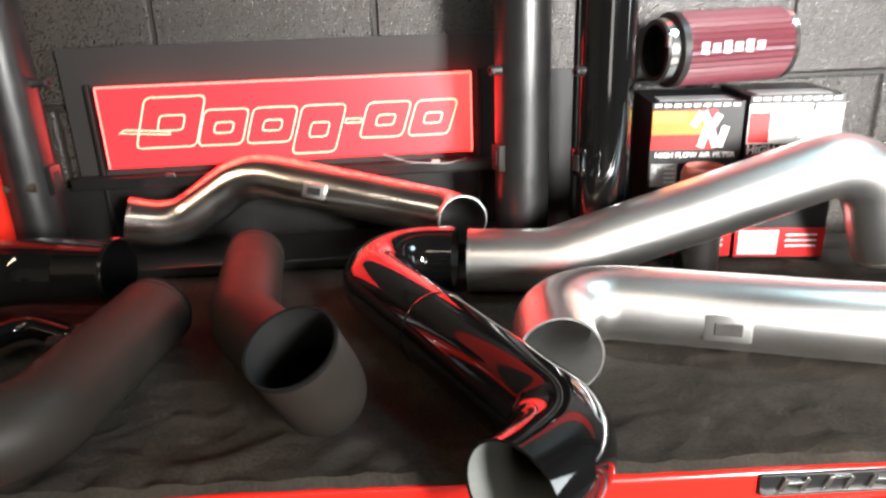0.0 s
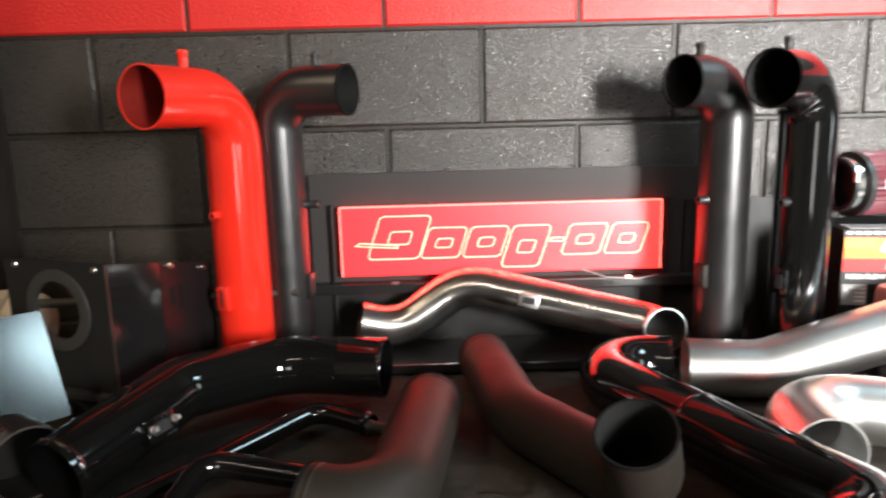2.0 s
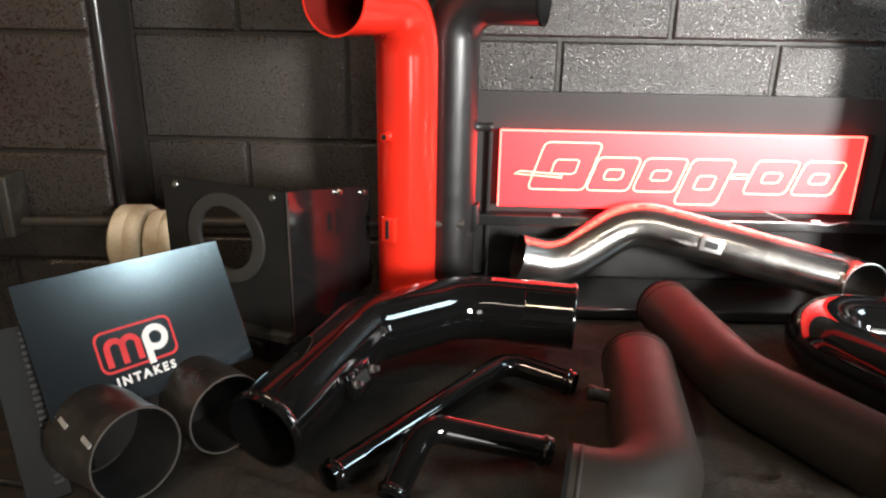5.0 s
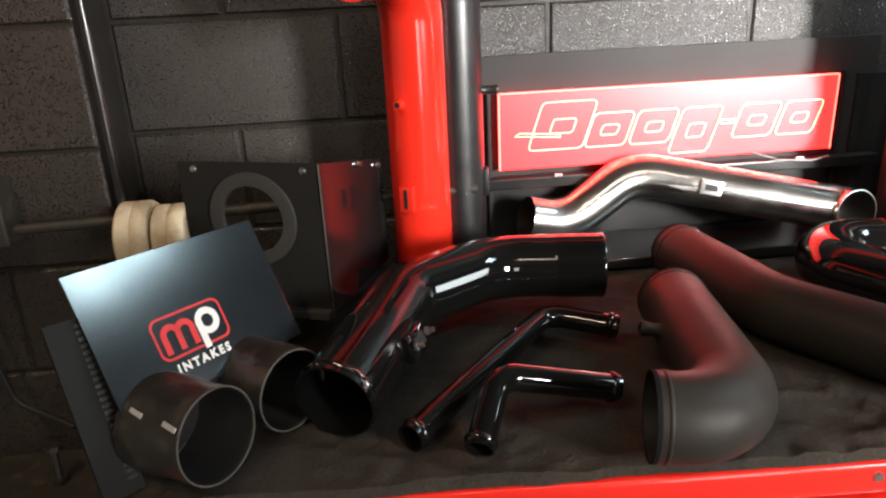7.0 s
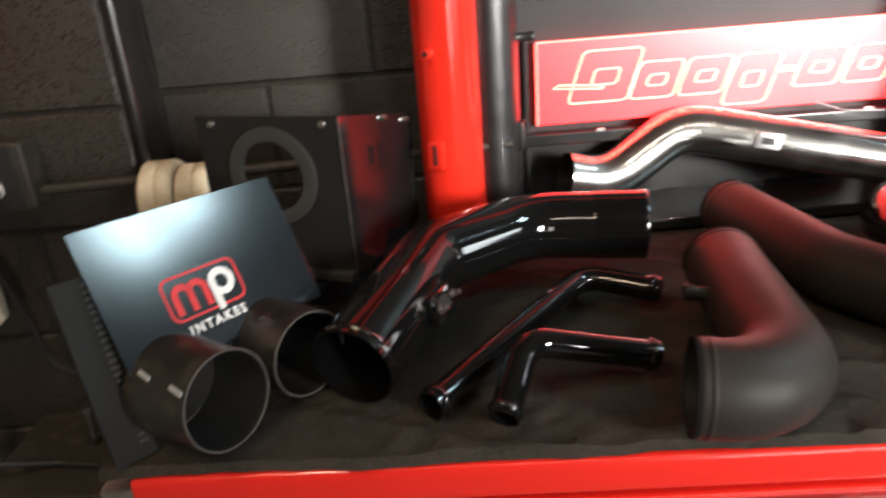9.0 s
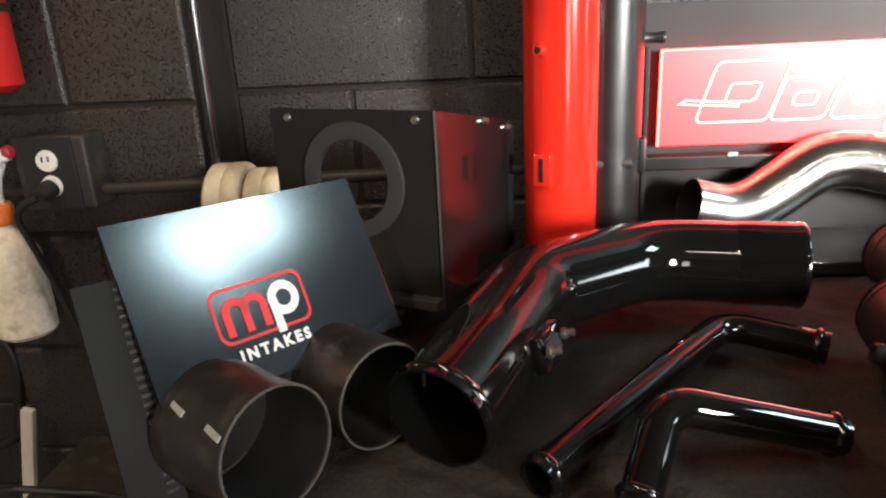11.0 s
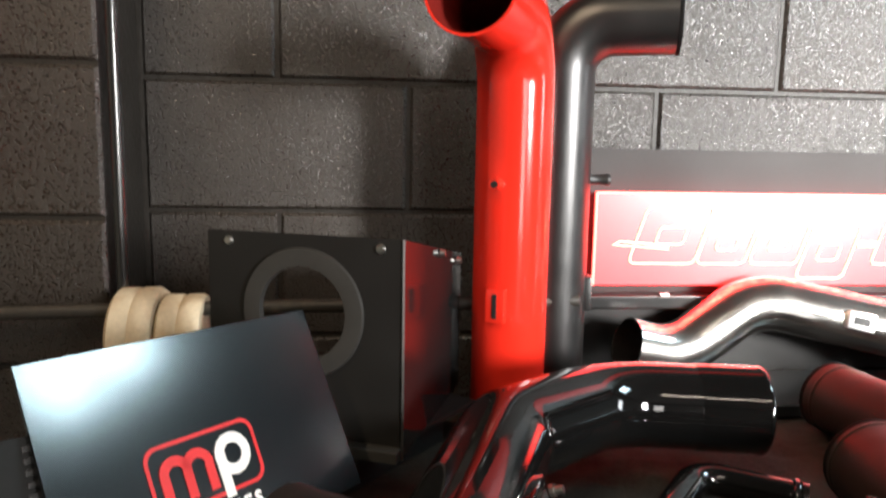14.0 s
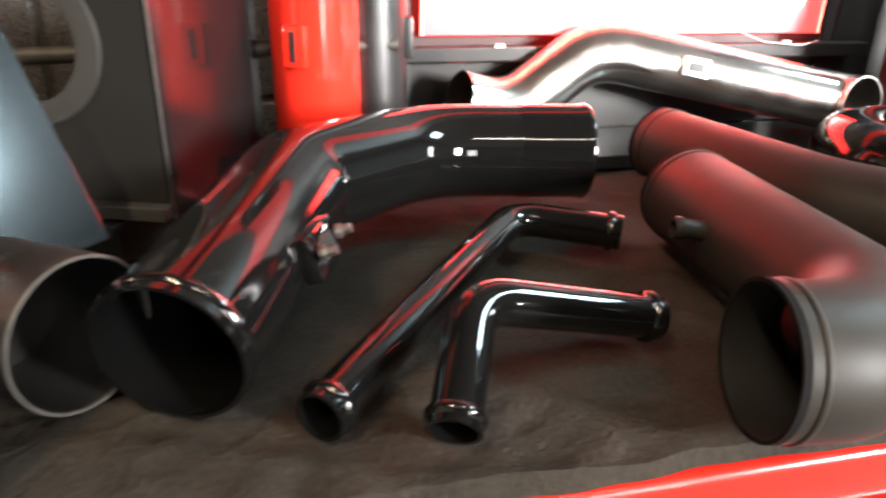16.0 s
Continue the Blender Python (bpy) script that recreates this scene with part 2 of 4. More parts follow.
def add_lathe(bm, profile, base=(0, 0, 0), axis=(0, 0, 1), seg=28, closed=False):
    """profile: (radius, height) pairs turned about the axis."""
    turn, base = frame_to(axis), Vector(base)
    rings = []
    for r, h in profile:
        if r < 1e-6:
            rings.append([bm.verts.new(base + turn @ Vector((0, 0, h)))])
        else:
            rings.append([bm.verts.new(base + turn @ Vector((r * math.cos(a), r * math.sin(a), h)))
                          for a in (2 * math.pi * k / seg for k in range(seg))])
    pairs = list(zip(rings, rings[1:])) + ([(rings[-1], rings[0])] if closed else [])
    for a, b in pairs:
        for k in range(seg):
            j = (k + 1) % seg
            quad = [a[k % len(a)], a[j % len(a)], b[j % len(b)], b[k % len(b)]]
            quad = [v for i, v in enumerate(quad) if v not in quad[:i]]
            if len(quad) > 2:
                bm.faces.new(quad)
    return bm


def lathe(profile, base=(0, 0, 0), axis=(0, 0, 1), seg=28, closed=False):
    return add_lathe(bmesh.new(), profile, base, axis, seg, closed)


def fillet(points, radius, step=8):
    """A path through the corners, each rounded to the radius (one number, or one a corner)."""
    pts = [Vector(p) for p in points]
    out = [pts[0]]
    for i in range(1, len(pts) - 1):
        r = radius[i - 1] if isinstance(radius, (list, tuple)) else radius
        a, b = (pts[i - 1] - pts[i]).normalized(), (pts[i + 1] - pts[i]).normalized()
        half = a.angle(b) / 2
        if half > radians(88):
            out.append(pts[i])
            continue
        cut = r / math.tan(half)
        lim = 0.48 * min((pts[i - 1] - pts[i]).length * (2 if i == 1 else 1), (pts[i + 1] - pts[i]).length * (2 if i == len(pts) - 2 else 1))
        if cut > lim:
            cut, r = lim, lim * math.tan(half)
        centre = pts[i] + (a + b).normalized() * (r / math.sin(half))
        s, e = pts[i] + a * cut - centre, pts[i] + b * cut - centre
        turn = s.rotation_difference(e)
        axis, angle = turn.axis, turn.angle
        n = max(3, int(angle / radians(step)))
        for k in range(n + 1):
            out.append(centre + Matrix.Rotation(angle * k / n, 3, axis) @ s)
    out.append(pts[-1])
    return out


def rings_along(path):
    """Frames carried along the path without twist."""
    tang = []
    for i in range(len(path)):
        a, b = path[max(0, i - 1)], path[min(len(path) - 1, i + 1)]
        tang.append((b - a).normalized())
    ref = tang[0].orthogonal().normalized()
    frames = []
    for i, t in enumerate(tang):
        if i:
            ref = tang[i - 1].rotation_difference(t) @ ref
        ref = (ref - t * ref.dot(t)).normalized()
        frames.append((ref, t.cross(ref)))
    return tang, frames


def tube(path, radius, seg=32, solid=False):
    bm = bmesh.new()
    path = [Vector(p) for p in path]
    tang, frames = rings_along(path)
    rs = radius if isinstance(radius, (list, tuple)) else [radius] * len(path)
    rows = [[bm.verts.new(p + (u * math.cos(a) + v * math.sin(a)) * r) for a in (2 * math.pi * k / seg for k in range(seg))]
            for p, (u, v), r in zip(path, frames, rs)]
    for a, b in zip(rows, rows[1:]):
        for k in range(seg):
            bm.faces.new((a[k], a[(k + 1) % seg], b[(k + 1) % seg], b[k]))
    if solid:
        bm.faces.new(rows[0])
        bm.faces.new(rows[-1])
    return bm


def pipe(name, label, path, radius, mat, inner=None, group="intake pipes on the bench", wall=0.0022, beads=(), bead_mat=None, swell=0.0013):
    """A bent pipe: outer skin, lining, a rim at each end, and weld beads at places along the path (0 to 1)."""
    top = thing(name, label, "pipe", group)
    path = [Vector(p) for p in path]
    tang, frames = rings_along(path)
    rs = radius if isinstance(radius, (list, tuple)) else [radius] * len(path)
    part("outer_skin", tube(path, rs, 48), mat, top, smooth=True)
    part("lining", tube(path, [r - wall for r in rs], 32), inner or M_INSIDE_SHADE, top, "inside of the pipe", smooth=True)
    for i, s in ((0, -1), (len(path) - 1, 1)):
        r = rs[i]
        part("rim", lathe([(r - wall, 0), (r - wall, 0.0009), (r + 0.0006, 0.0009), (r + 0.0006, -0.004), (r, -0.0045)], path[i], tang[i] * s, 40),
             M_RIM if mat in (M_SATIN, M_MATTE) else mat, top, smooth=True)
    if beads:
        lengths = [0.0]
        for a, b in zip(path, path[1:]):
            lengths.append(lengths[-1] + (b - a).length)
        for f in beads:
            goal = f * lengths[-1]
            i = min(len(path) - 2, max(k for k in range(len(lengths)) if lengths[k] <= goal))
            q = (goal - lengths[i]) / max(1e-6, lengths[i + 1] - lengths[i])
            p, r = path[i].lerp(path[i + 1], q), rs[i] + (rs[i + 1] - rs[i]) * q
            way = (path[i + 1] - path[i]).normalized()
            part("weld_bead", lathe([(r - 0.001, -0.0020 - swell), (r + swell * 0.7, -0.001 - swell * 0.6), (r + swell, 0), (r + swell * 0.7, 0.001 + swell * 0.6), (r - 0.001, 0.0020 + swell)], p, way, 40),
                 bead_mat or mat, top, smooth=True)
    return top


def nipple(parent, base, axis, r, length, mat, hole=True, bead=True):
    """A short hose stub welded on a pipe."""
    prof = [(r * 1.35, -0.004), (r * 1.15, 0.002), (r, 0.004), (r, length * 0.7)]
    if bead:
        prof += [(r * 1.18, length * 0.78), (r * 1.18, length * 0.9)]
    prof += [(r, length), (r * 0.7, length), (r * 0.7, length * 0.4), (0, length * 0.4)]
    return part("hose_stub", lathe(prof, base, axis, 18), mat, parent, smooth=True)


def sensor_pad(parent, at, normal, along, mat, w=0.05, h=0.034, slot_mat=None, slot=(0.58, 0.46)):
    """A machined pad with a rectangular slot and two screw holes."""
    n, u = Vector(normal).normalized(), Vector(along)
    u = (u - n * u.dot(n)).normalized()
    v = n.cross(u)
    turn = Matrix((u, v, n)).transposed()
    at = Vector(at)
    pad = part("sensor_pad", box(at, (w, h, 0.014), 0.003, turn), mat, parent, smooth=True)
    # slightly raised block; its dark colour draws the shade of a slot
    part("slot", box(at + n * 0.0062, (w * slot[0], h * slot[1], 0.004), 0.001, turn), slot_mat or M_INSIDE_SHADE, pad, "dark block in the pad for its shaded slot")
    return pad


def text_mesh(words, size, mat, parent, m, name="lettering", bold=0.0, spacing=1.0):
    cu = bpy.data.curves.new(name, "FONT")
    cu.body, cu.size, cu.align_x, cu.align_y = words, size, "CENTER", "CENTER"
    cu.offset, cu.space_character, cu.resolution_u = bold, spacing, 3
    tmp = bpy.data.objects.new(name, cu)
    scene.collection.objects.link(tmp)
    mesh = bpy.data.meshes.new_from_object(tmp.evaluated_get(bpy.context.evaluated_depsgraph_get()))
    bpy.data.objects.remove(tmp)
    bpy.data.curves.remove(cu)
    mesh.materials.clear()
    mesh.materials.append(mat)
    ob = new(name, mesh)
    ob.parent = parent
    ob.matrix_local = m
    return ob


# ---------------------------------------------------------------- room
BENCH = 0.885
COURSE, WIDE, JOINT_Z, JOINT_X = 0.203, 0.406, 1.370, -0.323


def structure(name, bm, mat, label, smooth=False):
    ob = part(name, bm, mat, None, smooth=smooth)
    return tagged(ob, label, name.split("_")[0], kind="structure")


structure("floor", box((0, -1.0, -0.05), (7.0, 6.4, 0.1)), M_FLOOR, "grey concrete workshop floor")
structure("ceiling", box((0, -1.0, 3.05), (7.0, 6.4, 0.1)), M_CEIL, "plain pale workshop ceiling")
WALL_N = structure("wall_north", box((0, 1.515, 1.5), (7.0, 0.22, 3.0)), M_MORTAR, "dark painted concrete block wall with a red band")
structure("wall_south", box((0, -4.1, 1.5), (7.0, 0.2, 3.0)), M_WALL, "plain painted workshop wall out of view")
structure("wall_east", box((3.4, -1.35, 1.5), (0.2, 5.3, 3.0)), M_WALL, "plain painted workshop wall out of view")
# unseen wall, kept paler than the others to serve as a reflector
structure("wall_west", box((-3.4, -1.35, 1.5), (0.2, 5.3, 3.0)), M_WALL_REFLECTOR, "plain painted workshop wall out of view")
PILASTER = structure("pilaster", box((-1.5415, 1.3255, 1.5), (0.399, 0.150, 3.0)), M_MORTAR, "dark painted block pilaster carrying a conduit")

# ---------------------------------------------------------------- tool cart with its cloth
CART_TURN = -2.7


def cart_point(x, back=0.0, z=0.0):
    """A place on the cart's front line, set back from it."""
    a = radians(CART_TURN)
    return Vector((-1.17, 0.668, 0)) + Matrix.Rotation(a, 3, "Z") @ Vector((x, back, z))


def build_cart():
    top = thing("tool_cart", "red enamel roller tool cart with drawers under a black cloth", "tool cart", at=pose(-1.17, 0.672, 0, 0, 0, CART_TURN))
    length, deep, high = 2.3, 0.66, 0.872
    part("body", box((length / 2, deep / 2 + 0.012, 0.48), (length, deep, 0.72), 0.006), M_CART, top)
    part("top_rim", box((length / 2, deep / 2, high - 0.022), (length + 0.012, deep + 0.014, 0.044), 0.008, segments=3), M_CART, top, smooth=True)
    part("corner_guard", box((-0.022, 0.02, 0.5), (0.036, 0.05, 0.72), 0.004), M_STEEL, top, "bright steel corner guard")
    for k, (z, h) in enumerate(((0.765, 0.11), (0.64, 0.11), (0.49, 0.16), (0.31, 0.16))):
        for j in range(2):
            w = length / 2 - 0.05
            x = 0.04 + w / 2 + j * (w + 0.02)
            d = part("drawer", box((x, 0.004, z), (w, 0.018, h), 0.004), M_CART, top)
            part("drawer_pull", box((x, -0.010, z + h / 2 - 0.012), (w, 0.014, 0.014), 0.004), M_STEEL, d, "bright drawer pull")
    for x in (0.1, length - 0.1):
        for y in (0.1, deep - 0.1):
            w = part("castor", lathe([(0, -0.018), (0.055, -0.018), (0.06, -0.012), (0.06, 0.012), (0.055, 0.018), (0, 0.018)], (x, y, 0.06), (1, 0, 0), 24), M_BLACKP, top, smooth=True)
            part("fork", box((x, y, 0.105), (0.06, 0.06, 0.03), 0.004), M_STEEL, w)
    # badge: plain slanted bright strokes
    badge = part("badge", box((1.575, -0.0085, high - 0.015), (0.30, 0.004, 0.024), 0.0015), M_INK_BLACK, top, "black badge with bright raised strokes")
    for k in range(6):
        for d in (-0.011, 0.011):
            part("badge_stroke", box((1.460 + k * 0.046 + d, -0.012, high - 0.0135), (0.0045, 0.005, 0.0165), 0.001, Matrix.Rotation(0.40, 3, "Y")), M_CHROME, badge)
        part("badge_stroke", box((1.460 + k * 0.046 + 0.003, -0.0115, high - 0.0065 if k % 2 else high - 0.0125), (0.020, 0.004, 0.0030), 0.001), M_CHROME, badge)
    part("badge_line", box((1.575, -0.0115, high - 0.0250), (0.295, 0.004, 0.0035), 0.001), M_CHROME, badge, "bright lower line")
    screw = part("screw", lathe([(0, 0.003), (0.005, 0.003), (0.006, 0)], (0.83, -0.007, high - 0.018), (0, -1, 0), 12), M_STEEL, top)
    return top


build_cart()


def build_cloth():
    """The cloth: a sheet over the top, uneven along its front edge, with low creases."""
    bm = bmesh.new()
    nx, ny = 320, 110
    grid = []
    for i in range(nx + 1):
        row = []
        x = -0.035 + 2.34 * i / nx
        edge = 0.006 * noise.noise(Vector((x * 6, 0, 0))) + 0.004 * noise.noise(Vector((x * 23, 3, 0)))
        for j in range(ny + 1):
            back = edge + (0.665 - edge) * j / ny
            p = cart_point(x, back)
            ridge = 1 - abs(noise.noise(Vector((p.x * 7 + p.y * 3, p.y * 9, 1.3))))
            wave = 0.0042 * (ridge ** 8) + 0.0011 * noise.noise(Vector((p.x * 30, p.y * 34, 5)))
            fold = 1 - abs(noise.noise(Vector((p.x * 19 - p.y * 12, p.y * 21, 7.7))))
            wave += 0.0026 * fold ** 10
            near = max(0.0, 1 - back / 0.12)
            wave += 0.009 * near * abs(noise.noise(Vector((p.x * 16, p.y * 22, 8))))
            p.z = BENCH - 0.004 + wave
            if j == 0:
                p.z = BENCH - 0.011
            row.append(bm.verts.new(p))
        grid.append(row)
    for i in range(nx):
        for j in range(ny):
            bm.faces.new((grid[i][j], grid[i + 1][j], grid[i + 1][j + 1], grid[i][j + 1]))
    bmesh.ops.solidify(bm, geom=bm.faces[:], thickness=0.003)
    ob = part("cloth", bm, M_CLOTH, None, smooth=True)
    tagged(ob, "creased black cloth spread over the tool cart", "cloth")


build_cloth()

# ---------------------------------------------------------------- standing pipes
R4 = 0.0508


def build_standing():
    z0 = BENCH + 0.002
    p = pipe("intake_pipe", "upright gloss red powder-coated intake pipe with an elbow on top",
             fillet([(-0.800, 1.200, z0), (-0.800, 1.200, 1.432), (-0.885, 1.02, 1.432)], 0.085), R4, M_RED_GLOSS, M_RED_DULL, "standing intake pipes")
    nipple(p, (-0.845, 1.105, 1.48), (0, 0, 1), 0.008, 0.03, M_RED_GLOSS)
    nipple(p, (-0.828, 1.157, 1.224), (-0.5, -0.85, 0), 0.007, 0.012, M_RED_GLOSS, bead=False)
    # dark disc over the stub's end draws the shade in its hole
    part("hole", lathe([(0, 0.0124), (0.0046, 0.0124), (0.0046, 0.0060)], (-0.828, 1.157, 1.224), (-0.5, -0.85, 0), 16), M_INSIDE_SHADE, p, "dark disc for the shade in a small hole")
    sensor_pad(p, (-0.826, 1.154, 1.068), (-0.5, -0.85, 0), (0, 0, 1), M_RED_GLOSS, 0.045, 0.026, slot=(0.72, 0.24))
    q = pipe("intake_pipe", "upright matte black intake pipe with an elbow on top",
             fillet([(-0.727, 1.250, z0), (-0.727, 1.250, 1.442), (-0.583, 1.20, 1.442)], 0.07), 0.046, M_MATTE, None, "standing intake pipes")
    nipple(q, (-0.644, 1.222, 1.485), (0, 0, 1), 0.0068, 0.026, M_BLACKP)
    nipple(q, (-0.682, 1.243, 1.229), (1, -0.1, 0), 0.0072, 0.028, M_BLACKP)
    sensor_pad(q, (-0.682, 1.241, 1.068), (1, -0.15, 0), (0, 0, 1), M_MATTE, 0.05, 0.03)
    q = pipe("intake_pipe", "upright satin black intake pipe with an elbow on top",
             fillet([(0.125, 1.220, z0), (0.125, 1.220, 1.440), (0.018, 1.168, 1.440)], 0.075), 0.047, M_MATTE, None, "standing intake pipes")
    nipple(q, (0.055, 1.186, 1.484), (0, 0, 1), 0.007, 0.024, M_SATIN)
    nipple(q, (0.081, 1.20, 1.222), (-1, -0.35, 0), 0.007, 0.016, M_BLACKP)
    sensor_pad(q, (0.081, 1.20, 1.075), (-1, -0.35, 0), (0, 0, 1), M_SATIN, 0.045, 0.028)
    q = pipe("intake_pipe", "upright gloss black intake pipe with an elbow on top",
             fillet([(0.247, 1.160, z0), (0.247, 1.160, 1.438), (0.138, 1.080, 1.438)], 0.08), 0.049, M_GLOSS, None, "standing intake pipes")
    nipple(q, (0.176, 1.108, 1.484), (0, 0, 1), 0.007, 0.024, M_BLACKP)
    nipple(q, (0.204, 1.136, 1.222), (-0.8, -0.5, 0), 0.007, 0.016, M_BLACKP)
    sensor_pad(q, (0.204, 1.136, 1.075), (-0.8, -0.5, 0), (0, 0, 1), M_GLOSS, 0.045, 0.028)


build_standing()

# ---------------------------------------------------------------- lying pipes


def build_lying():
    z = BENCH + R4 + 0.001
    p = pipe("intake_pipe", "mirror-polished metal intake pipe with a hump in its middle",
             fillet([(-0.594, 1.300, 0.972), (-0.513, 1.313, 0.952), (-0.375, 1.335, 1.039), (0.011, 1.237, 0.963), (0.016, 1.200, 0.966)], [0.11, 0.11, 0.07]), 0.0438, M_CHROME, M_DARKSTEEL)
    sensor_pad(p, (-0.245, 1.2575, 1.0190), (-0.2, -0.96, 0.15), (1, -0.2, -0.19), M_ALU, 0.042, 0.028)
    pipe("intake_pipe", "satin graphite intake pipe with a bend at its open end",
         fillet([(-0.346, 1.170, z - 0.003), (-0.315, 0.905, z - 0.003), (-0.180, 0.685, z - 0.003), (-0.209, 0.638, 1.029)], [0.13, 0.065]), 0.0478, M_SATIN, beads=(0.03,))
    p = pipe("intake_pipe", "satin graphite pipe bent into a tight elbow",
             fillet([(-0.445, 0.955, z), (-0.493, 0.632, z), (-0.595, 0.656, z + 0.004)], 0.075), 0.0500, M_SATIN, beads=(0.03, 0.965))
    nipple(p, (-0.505, 0.835, z + 0.01), (-1, 0.15, 0.15), 0.009, 0.034, M_SATIN)
    path = fillet([(-0.941, 0.750, 0.937), (-0.846, 0.962, 0.972), (-0.700, 1.076, 0.966), (-0.524, 1.046, 0.964)], [0.075, 0.13])
    p = pipe("intake_pipe", "large gloss black kinked intake pipe with an open end", path, 0.0508, M_GLOSS, M_GLOSS, beads=(0.018,), swell=0.0026)
    end = (path[-1] - path[-2]).normalized()
    part("collar", lathe([(0.0506, 0), (0.0516, 0.003), (0.0516, 0.070), (0.0530, 0.073), (0.0530, 0.077), (0.0516, 0.079), (0.0485, 0.079)], path[-1] - end * 0.078, end, 48), M_GLOSS, p, "swollen end collar", smooth=True)
    sensor_pad(p, (-0.839, 0.845, 0.958), (0.85, -0.40, 0.35), (0.4, 0.9, 0), M_GLOSS, 0.055, 0.036)
    for d in (-0.02, 0.02):
        part("bolt", lathe([(0, 0.012), (0.004, 0.012), (0.004, 0.004), (0.006, 0.004), (0.006, 0)], (-0.831 + d * 0.4, 0.840 + d, 0.965), (0.85, -0.4, 0.35), 8), M_STEEL, p, "bright small bolt")
    zh = BENCH + 0.0195
    path = fillet([(-0.855, 0.713, zh - 0.001), (-0.633, 0.972, 0.921), (-0.540, 0.920, 0.916)], 0.035)
    pipe("breather_hose", "slim gloss black bent tube with beaded ends", path, 0.0170, M_GLOSS, M_GLOSS, beads=(0.022, 0.978), swell=0.0032)
    path = fillet([(-0.780, 0.679, zh), (-0.745, 0.755, 0.950), (-0.594, 0.768, 0.910)], 0.035)
    pipe("breather_hose", "short gloss black tube with a right-angled bend", path, 0.0170, M_GLOSS, M_GLOSS, beads=(0.032, 0.968), swell=0.0032)
    path = fillet([(-0.010, 1.094, z), (-0.200, 1.138, z), (0.062, 0.580, z), (-0.018, 0.508, z + 0.006)], [0.08, 0.075])
    p = pipe("intake_pipe", "gloss black intake pipe bent in an S", path, R4, M_GLOSS, M_INSIDE_LIT, beads=(0.5,))
    path = fillet([(0.012, 1.078, z), (0.140, 1.055, z), (0.625, 1.025, 1.095), (0.690, 1.035, z - 0.01)], [0.12, 0.085])
    pipe("intake_pipe", "brushed aluminium intake pipe arched over the bench", path, R4, M_ALU, M_ALU)
    path = fillet([(0.082, 0.745, z), (0.098, 0.918, z), (0.86, 0.640, z)], 0.085)
    p = pipe("intake_pipe", "brushed aluminium intake pipe with a bend at its open end", path, R4, M_ALU, M_ALU)
    sensor_pad(p, (0.308, 0.794, z - 0.003), (-0.34, -0.94, 0.05), (1, -0.36, 0), M_ALU, 0.058, 0.036, M_DARKSTEEL)


build_lying()

